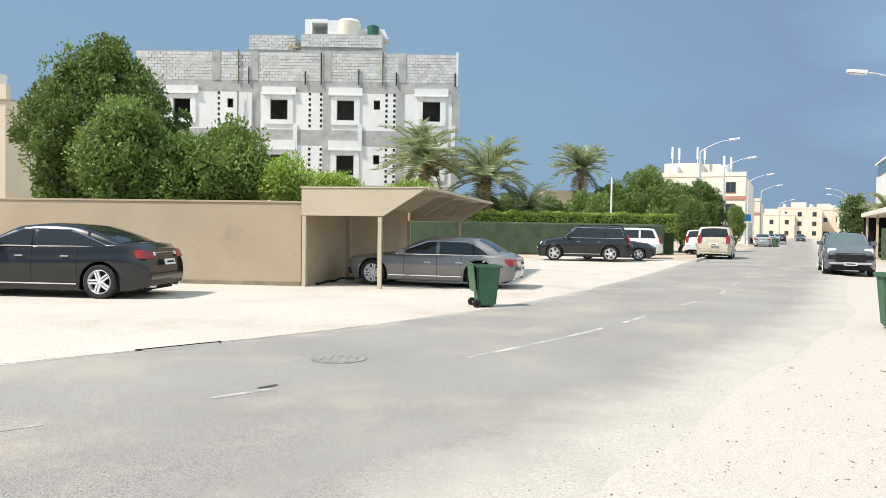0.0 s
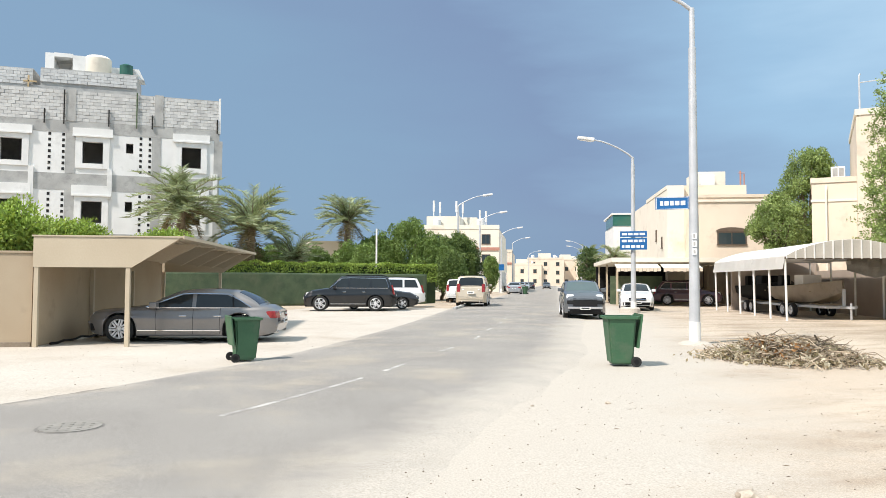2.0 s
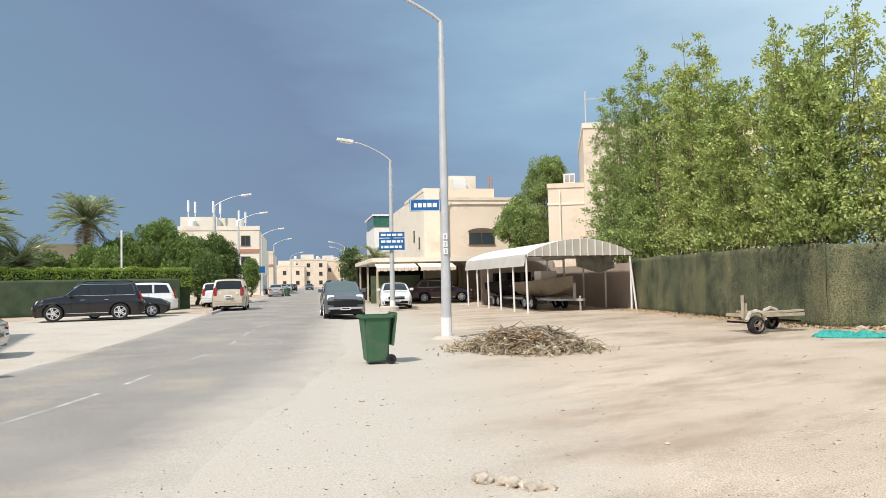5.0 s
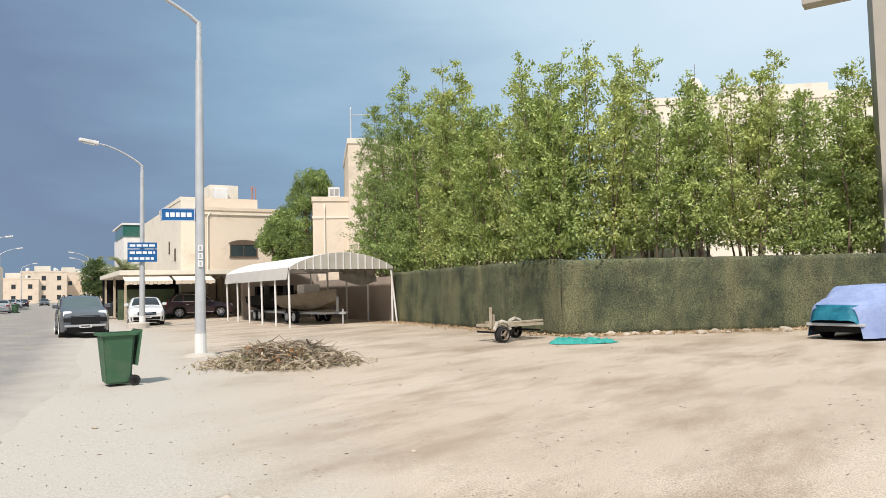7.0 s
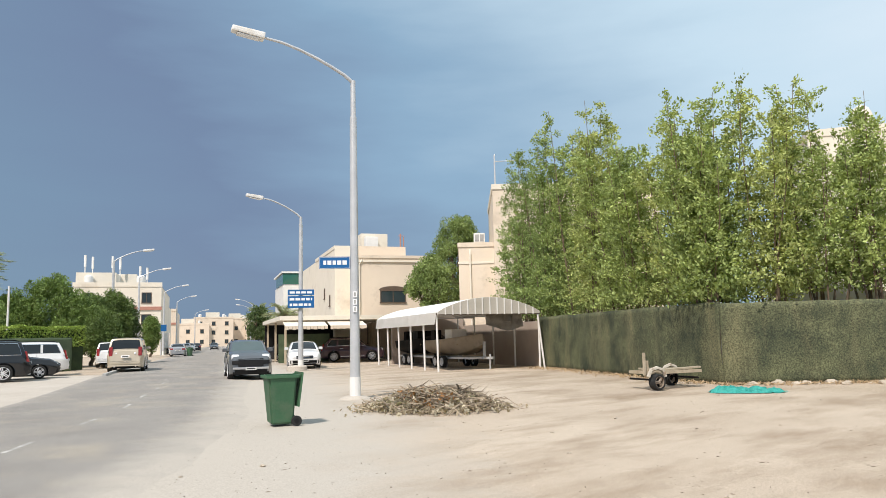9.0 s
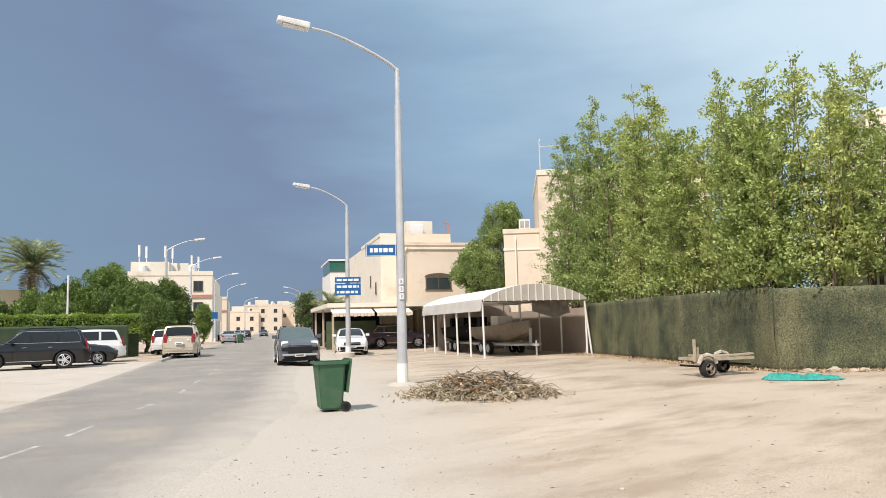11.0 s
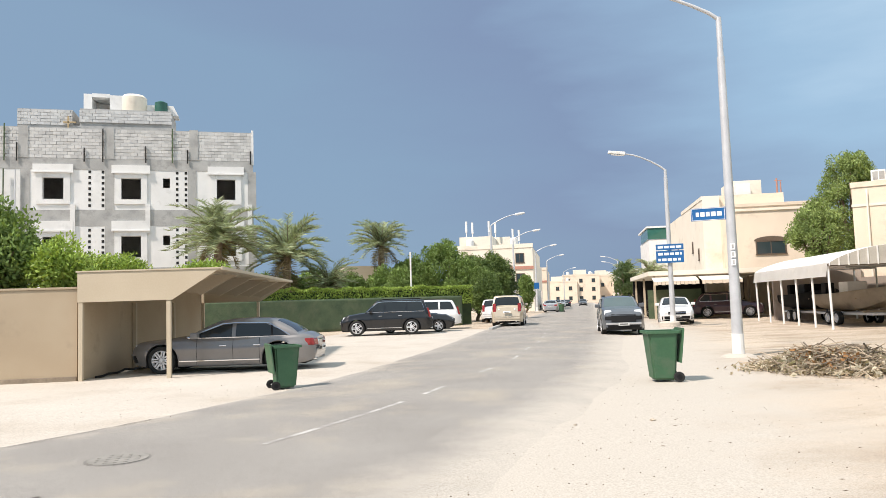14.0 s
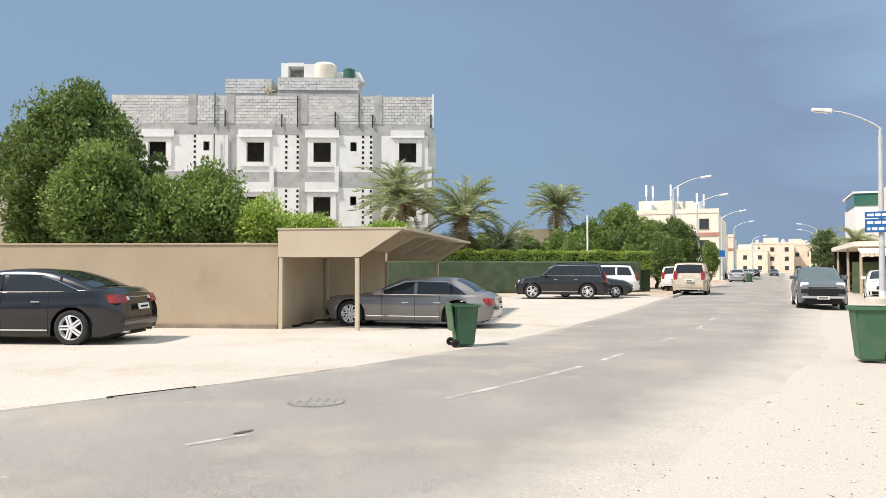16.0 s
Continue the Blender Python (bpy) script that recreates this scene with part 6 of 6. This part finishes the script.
# ---- small trailer, netting, stones ----
def small_trailer():
    s = thing("utility_trailer", "small rusty flat trailer with a raised drawbar", "trailer", pose(19.5, 11.15, -0.02, 0, 0, -18))
    wood = material("weathered_wood", ((0.32, 0.26, 0.18), (0.48, 0.41, 0.30)), 4, 0.9, 0.3, 30)
    part("frame", boxes((-0.9, 0.9, -0.5, -0.43, 0.42, 0.5), (-0.9, 0.9, 0.43, 0.5, 0.42, 0.5), (-0.9, -0.83, -0.43, 0.43, 0.42, 0.5), (0.83, 0.9, -0.43, 0.43, 0.42, 0.5)), wood, s)
    for k in range(3):
        o = part("board", boxes((-0.9 + 0.1 * k, 1.0 - 0.08 * k, -0.4 + 0.28 * k, -0.22 + 0.28 * k, 0.505, 0.55)), wood, s)
        o.matrix_basis = pose(0, 0, 0, 0, -2 + 2 * k, 0)
    for x, y in ((-0.85, -0.62), (0.75, 0.62)):
        wheel(s, x, y, 0.22, 1 if y > 0 else -1, 3)
        part("mudguard", tubes(([(x - 0.3, y, 0.36), (x - 0.2, y, 0.54), (x, y, 0.6), (x + 0.2, y, 0.54), (x + 0.3, y, 0.36)], 0.055), sides=6), material("faded_mudguard", ((0.42, 0.38, 0.31), (0.60, 0.55, 0.46)), 5, 0.9, 0.3, 40, stain_or_sheen=((0.24, 0.15, 0.09), 5, 0.5, 0.66)), s)
    part("drawbar", boxes((-1.13, -1.07, -0.45, -0.39, 0.4, 1.02), (-1.0, -0.95, -0.42, -0.37, 0.42, 0.8)), wood, s)
    part("axle", tubes(([(-0.85, -0.6, 0.27), (-0.85, 0.5, 0.27)], 0.03), sides=6), BLACK_TRIM, s)
    part("axle", tubes(([(0.75, -0.5, 0.27), (0.75, 0.6, 0.27)], 0.03), sides=6), BLACK_TRIM, s)
    part("strut", boxes((-0.87, -0.83, -0.5, -0.45, 0.25, 0.45), (0.73, 0.77, 0.45, 0.5, 0.25, 0.45)), BLACK_TRIM, s)
    WHEELS[(0.22, 3)][1].materials[0] = material("rusty_rim", ((0.20, 0.14, 0.10), (0.40, 0.34, 0.27)), 8, 0.85, 0.2, 40)
    return s


small_trailer()
heap = thing("netting_heap", "crumpled turquoise netting lying on the sand", "netting", pose(19.1, 8.6, -0.03, 0, 0, -50) @ Matrix.Diagonal((1, 0.9, 0.62, 1)))
n1, n2 = 34, 16
v, f = [], []
for i in range(n1 + 1):
    for j in range(n2 + 1):
        u, w = i / n1 * 2 - 1, j / n2 * 2 - 1
        e = max(0, 1 - (u * u * (1 + 0.3 * w) + w * w))
        z = 0.02 + e ** 0.5 * (0.13 + 0.22 * noise.noise((u * 4, w * 3, 1)) + 0.2 * noise.noise((u * 13, w * 10, 4)) + 0.12 * max(0, -u))
        v.append((u * 0.95 + 0.08 * noise.noise((u * 3, w * 6, 8)), w * 0.5 + 0.08 * noise.noise((u * 6, w * 3, 9)), max(0.0, z)))
for i in range(n1):
    for j in range(n2):
        a = i * (n2 + 1) + j
        if max(v[q][2] for q in (a, a + n2 + 1, a + n2 + 2, a + 1)) > 0.045:
            f.append((a, a + n2 + 1, a + n2 + 2, a + 1))
mesh_part("net", v, f, material("turquoise_net", ((0.015, 0.22, 0.19), (0.04, 0.40, 0.34)), 14, 0.7, 0.9, 40), heap)
STONE = material("rubble", ((0.38, 0.32, 0.25), (0.55, 0.48, 0.39)), 6, 0.95, 0.4, 40, vary=0.2)


def stone(x, y, r, seed, label="small pale rubble stone on the sand"):
    bm = bmesh.new()
    bmesh.ops.create_icosphere(bm, subdivisions=2, radius=r)
    for vv in bm.verts:
        k = 1 + 0.45 * noise.noise(vv.co * (1.6 / r) + Vector((seed, 0, 0)))
        vv.co = Vector((vv.co.x * k * 1.25, vv.co.y * k, vv.co.z * k * 0.6 + r * 0.3))
    o = part("stone", bm, STONE)
    o.matrix_basis = pose(x, y, -0.03, 0, 0, seed * 57)
    return tagged(o, label, "stone", "rubble stones on the lot")


rnd = random.Random(33)
for k in range(9):
    stone(3.95 + k * 0.02 + rnd.uniform(-0.08, 0.08), 4.5 - 0.065 * k + rnd.uniform(-0.06, 0.06), rnd.uniform(0.035, 0.075), k)
for k in range(26):
    d = rnd.uniform(0.5, 9)
    p = CORNER + B_DIR * d - in_b * rnd.uniform(0.15, 0.7)
    stone(p.x, p.y, rnd.uniform(0.05, 0.16), 20 + k, "pale rubble stone below the net fence")
for k in range(16):
    stone(rnd.uniform(4, 20), rnd.uniform(2, 9), rnd.uniform(0.015, 0.04), 60 + k)

# grit on the lot and on the street edge
gp = []
for k in range(2600):
    a, d = rnd.uniform(-0.2, 1.75), 3.0 + 16 * rnd.random() ** 1.6
    gp.append((math.sin(a) * d, math.cos(a) * d, 0.012))
grit = thing("grit", "scattered dark grit and leaf litter on the ground", "grit", kind="stuff")
leaf_mesh("specks", gp, 0.017, material("grit_dark", ((0.14, 0.11, 0.08), (0.27, 0.22, 0.17)), 5, 0.95, 0), grit, np.tile([1.0, 0, 0], (len(gp), 1)), 0.35, 5, 0.7)
straw = thing("straw", "dry straw and litter along the fence foot", "litter", kind="stuff")
sp = []
for k in range(2600):
    if rnd.random() < 0.6:
        p = CORNER + B_DIR * rnd.uniform(-0.2, 12) - in_b * abs(rnd.gauss(0.1, 0.35))
    else:
        p = CORNER.lerp(A_END, rnd.random()) - in_a * abs(rnd.gauss(0.1, 0.5))
    sp.append((p.x, p.y, 0.01 + 0.03 * rnd.random()))
leaf_mesh("stalks", sp, 0.16, material("straw", ((0.36, 0.25, 0.14), (0.55, 0.42, 0.26)), 5, 0.9, 0), straw, None, 1, 6, 0.18)


# ---- tent behind the fence ----
tent = thing("garden_tent", "white arched sheet tent behind the net fence", "tent", pose(27.9, 9.6, 0, 0, 0, -71))
bm = bmesh.new()
arcs = [(2.1 * math.cos(a), 2.3 + 0.95 * math.sin(a)) for a in (math.pi * k / 14 for k in range(15))]
prism(bm, arcs + [(x * 0.97, z - 0.04) for x, z in arcs[::-1]], 0, 5)
part("roof_sheet", bm, WHITE_SHEET, tent)
prism_end = bmesh.new()
prism(prism_end, [(x * 0.96, z - 0.05) for x, z in arcs], 0.02, 0.05)
part("end_sheet", prism_end, WHITE_SHEET, tent)
for x in (-2.05, 2.05):
    for y in (0.1, 4.9):
        part("post", tubes(([(x, y, -0.05), (x, y, 2.35)], 0.04), sides=8), STEEL, tent)

# twigs and dry leaf litter strewn over the lot
tl = thing("litter", "thin dark twigs and leaf litter strewn over the sand", "litter", kind="stuff")
tw_pts, tw_dirs = [], []
for k in range(60):
    a, d = rnd.uniform(0.55, 1.6), 5 + 14 * rnd.random()
    cx, cy = math.sin(a) * d, math.cos(a) * d
    for j in range(rnd.randint(3, 11)):
        tw_pts.append((cx + rnd.gauss(0, 0.45), cy + rnd.gauss(0, 0.3), 0.004))
        e = rnd.uniform(0, 6.283)
        tw_dirs.append((math.cos(e), math.sin(e), 0.05))
leaf_mesh("twigs", tw_pts, 0.055, material("dark_litter", ((0.10, 0.075, 0.05), (0.24, 0.18, 0.12)), 5, 0.95, 0), tl, tw_dirs, 0.15, 8, 0.14)

# ---- covered car ----
def covered_car():
    s = thing("covered_car", "car under a pale blue cover with turquoise tail sheet", "car", pose(24.0, 1.95, -0.02, 0, 0, -22) @ Matrix.Diagonal((1, 1, 0.95, 1)))
    blue = material("pale_blue_cover", ((0.22, 0.285, 0.49), (0.32, 0.39, 0.60)), 1.5, 0.75, 0.5, 12)
    tq = material("turquoise_sheet", ((0.02, 0.24, 0.37), (0.06, 0.42, 0.56)), 3, 0.4, 0.5, 10)
    xs = [-2.25 + 4.5 * k / 44 for k in range(45)]
    prof = [(-2.3, 0.86), (-2.1, 1.0), (-1.5, 1.1), (-0.9, 1.45), (0.6, 1.48), (1.2, 1.08), (2.2, 0.9), (2.3, 0.8)]
    bm = bmesh.new()
    rws = []
    for x in xs:
        h = curve_at(prof, x)
        wd = 0.92 * (1 - 0.26 * (abs(x) / 2.25) ** 7)
        row = []
        for j in range(25):
            t = j / 24 * 2 - 1
            a = abs(t)
            if a < 0.45:
                y, z = t / 0.45 * wd * 0.78, h + 0.03 * (1 - (a / 0.45) ** 2)
            else:
                q = (a - 0.45) / 0.55
                y = math.copysign(wd * (0.78 + 0.3 * q ** 0.6), t)
                z = h * (1 - q) + 0.06 * q
            y += 0.035 * noise.noise((x * 5.0, z * 0.7, 3)) * (1 if t > 0 else -1)
            z += 0.018 * noise.noise((x * 3, y * 3, 8))
            row.append(bm.verts.new((x, y, max(0.04, z))))
        rws.append(row)
    for a, b in zip(rws, rws[1:]):
        for k in range(24):
            bm.faces.new((a[k], b[k], b[k + 1], a[k + 1]))
    bm.faces.new(rws[-1])
    part("cover", bm, blue, s, "", True)
    bm = bmesh.new()
    g = []
    for i in range(17):
        y = -0.9 + 1.8 * i / 16
        drop = 0.42 + 0.46 * max(0.0, min(1.0, (abs(y) - 0.55) / 0.3)) + 0.05 * noise.noise((y * 3, 1, 5))
        g.append([bm.verts.new((-2.3 - 0.1 * j / 8 + 0.5 * (abs(y) / 0.9) ** 4 + 0.05 * noise.noise((y * 5, j * 0.35, 2)), y * (0.84 + 0.16 * j / 8), 0.93 + 0.04 * (1 - (y / 0.9) ** 2) - j / 8 * drop)) for j in range(9)])
    for a, b in zip(g, g[1:]):
        for k in range(8):
            bm.faces.new((a[k], a[k + 1], b[k + 1], b[k]))
    bmesh.ops.solidify(bm, geom=bm.faces[:], thickness=0.01)
    part("tail_sheet", bm, tq, s, "turquoise plastic tail sheet", True)
    part("bumper", boxes((-2.28, -2.1, -0.75, 0.75, 0.38, 0.46), bevel=0.02), STEEL, s)
    part("underbody", boxes((-2.1, 2.1, -0.7, 0.7, 0.2, 0.7)), BLACK_TRIM, s)
    for x in (-1.35, 1.35):
        for sy in (1, -1):
            wheel(s, x, sy * 0.72, 0.31, sy, 5)
    return s


covered_car()

# ---- canopy before the villa ----
cn = thing("villa_canopy", "low beige flat canopy with slatted gate before the villa", "carport", pose(26.5, 43.5, 0, 0, 0, -25))
for x, y in ((0, 0), (7.5, 0), (0, 7), (7.5, 7), (0, 14), (7.5, 14)):
    part("post", boxes((x - 0.07, x + 0.07, y - 0.07, y + 0.07, 0, 2.9)), TAN, cn)
part("roof", boxes((-0.4, 8.0, -0.4, 14.5, 2.903, 3.2), bevel=0.02), CREAM_PALE, cn)
for y, x0, x1 in ((-1.0, -0.2, 2.6), (-1.1, 2.75, 5.2)):
    bm = bmesh.new()
    box(bm, x0, x1, -0.7, 0.7, -0.02, 0.02, bevel=0.008)
    bmesh.ops.transform(bm, verts=bm.verts, matrix=pose(0, y, 2.62, 12, 0, 0))
    aw = part("awning", bm, CREAM_PALE, cn, "pale canvas awning with a hanging edge")
    for k in range(12):
        w = (x1 - x0) / 12
        part("valance", boxes((x0 + k * w + 0.01, x0 + (k + 1) * w - 0.01, y - 0.72, y - 0.69, 2.25 + 0.03 * (k % 2), 2.48)), CREAM, aw)
part("side_gate", boxes((-0.2, 3.4, 2.6, 2.66, 0.0, 2.0)), NET_BRIGHT, cn, "dark green sheet gate")
# added rear wall in near-black, the canopy's inner shade put into its colour
part("back_wall", boxes((-0.2, 8.2, 14.6, 14.8, 0, 2.9)), BLACK_TRIM, cn, "near-black rear wall that paints the shade inside the canopy")
part("side_wall", boxes((8.05, 8.2, 0.5, 14.5, 0, 2.9)), WALL_BEIGE, cn)

# low house behind the hedge
lh = thing("garden_house", "small garden house with a tan roof behind the hedge", "house", pose(6.5, 62, 0))
part("wall", boxes((0, 7, 0, 5, 0, 3.2)), CREAM, lh)
bm = bmesh.new()
prism(bm, [(-0.4, 3.2), (7.4, 3.2), (5.0, 4.9), (2.0, 4.9)], -0.4, 5.4)
part("roof", bm, TAN, lh)
pole2 = thing("utility_pole", "thin pale pole behind the hedge", "pole", pose(11.4, 50.0, 0))
part("pole", tubes(([(0, 0, 0), (0, 0, 5.2)], 0.06), sides=8), WHITE_PAINT, pole2)
kb = thing("kerb", "low grey concrete kerb beside the parked cars", "kerb", kind="structure")
for k in range(22):
    p = Vector((10.3, 31.6)).lerp(Vector((27.0, 66.9)), (k + 6) / 28)
    o = part("kerb_stone", boxes((-0.09, 0.09, -0.66, 0.66, -0.05, 0.13), bevel=0.02), CONCRETE, kb)
    o.matrix_basis = pose(p.x - 0.35, p.y, 0, 0, 0, -25.3)

# ---- road markings and covers ----
def road_z(p):
    a, b = min((q - p).length for q in rl), min((q - p).length for q in rr)
    u = a / (a + b)
    return 0.03 * (1 - (2 * u - 1) ** 2) + 0.0025


ml = thing("road_marking", "worn white centre line on the asphalt", "road marking", kind="structure")
centre = [(-3.25, 5.27), (-1.9, 6.52), (0.03, 8.32), (2.5, 11.42), (4.5, 14.5), (6.7, 17.9), (8.7, 21.8), (11.3, 26.8), (16, 37), (28, 62)]
cl = along(centre, 0.12)
acc, keep = 0.0, []
for a, b in zip(cl, cl[1:]):
    acc += (b - a).length
    keep.append((acc, a, b))
dash = lambda s: (s < 0.35) or (1.75 < s < 2.3) or (5.0 < s < 8.5) or (s > 9.5 and (s - 9.5) % 3.6 < 1.1)
bm = bmesh.new()
for s0, a, b in keep:
    if dash(s0):
        side = Vector((-(b - a).y, (b - a).x)).normalized() * 0.04
        q = [bm.verts.new((p.x, p.y, road_z(p))) for p in (a - side, b - side, b + side, a + side)]
        bm.faces.new(q)
part("line", bm, LINE, ml)
IRON = material("cast_iron", ((0.20, 0.187, 0.165), (0.29, 0.272, 0.24)), 5, 0.8, 0.5, 50)
mh = thing("manhole_cover", "round cast iron manhole cover set in the asphalt", "manhole cover", pose(-1.17, 8.45, 0.024))
part("ring", tubes(([(0, 0, -0.05), (0, 0, 0.006)], 0.33), sides=36), material("worn_joint", ((0.15, 0.14, 0.125), (0.21, 0.195, 0.175)), 6, 0.9, 0.3), mh, "worn joint round the lid")
part("lid", tubes(([(0, 0, 0.0), (0, 0, 0.012)], 0.3), sides=36), IRON, mh)
for k in range(5):
    for j in range(5):
        if (k - 2) ** 2 + (j - 2) ** 2 < 6:
            part("stud", tubes(([(0.1 * k - 0.2, 0.1 * j - 0.2, 0.01), (0.1 * k - 0.2, 0.1 * j - 0.2, 0.016)], 0.022), sides=8), IRON, mh)
gt = thing("drain_cover", "rectangular concrete drain cover at the road edge", "drain cover", pose(-3.2, 9.2, 0.0, 0, 0, 43))
part("slab", boxes((-0.5, 0.5, -0.17, 0.17, -0.05, 0.006)), IRON, gt)
part("frame", boxes((-0.56, 0.56, 0.2, 0.225, -0.05, 0.01)), BLACK_TRIM, gt)

# worn joint where the asphalt meets the apron, and a tar spot by the line
jt = thing("edge_joint", "dark cracked joint between asphalt and pale apron", "joint", kind="structure")
bm = bmesh.new()
last = None
for p in along([(-6.24, 6.58), (-4.56, 8.18), (-2.58, 10.06), (-1.19, 11.56)], 0.12):
    w = 0.006 + 0.012 * abs(noise.noise((p.x * 3, p.y * 3, 1)))
    p = p + Vector((0.03, -0.03)) * noise.noise((p.x * 4, p.y * 4, 6))
    row = [bm.verts.new((p.x - w, p.y + w, 0.002)), bm.verts.new((p.x + w, p.y - w, 0.002))]
    if last:
        bm.faces.new((last[0], last[1], row[1], row[0]))
    last = row
TAR = material("old_tar", ((0.05, 0.045, 0.04), (0.12, 0.108, 0.095)), 6, 0.9, 0.4, 60)
part("crack", bm, TAR, jt)
tp = thing("tar_patch", "small dark tar patch on the worn line", "patch", pose(-1.64, 6.9, road_z(Vector((-1.64, 6.9))) + 0.002, 0, 0, 46), kind="structure")
bm = bmesh.new()
bm.faces.new([bm.verts.new((0.11 * math.cos(a) * (1 + 0.9 * noise.noise((math.cos(a) * 2, math.sin(a) * 2, 3))), 0.035 * math.sin(a) * (1 + 0.8 * noise.noise((math.cos(a) * 3, math.sin(a) * 3, 8))), 0.002)) for a in (2 * math.pi * k / 22 for k in range(22))])
part("tar", bm, TAR, tp)

# ---- odds and ends along the shelter's back wall ----
hose = thing("garden_hose", "black rubber hose lying along the shelter wall foot", "hose", pose(-3.6, 19.1, 0, 0, 0, -12.6))
rnd = random.Random(91)
part("coil", tubes(([(0.12 + 0.1 * rnd.random(), 0.5 + 0.28 * k, 0.02 + 0.05 * rnd.random()) for k in range(14)], 0.03), sides=6), BLACK_TRIM, hose)
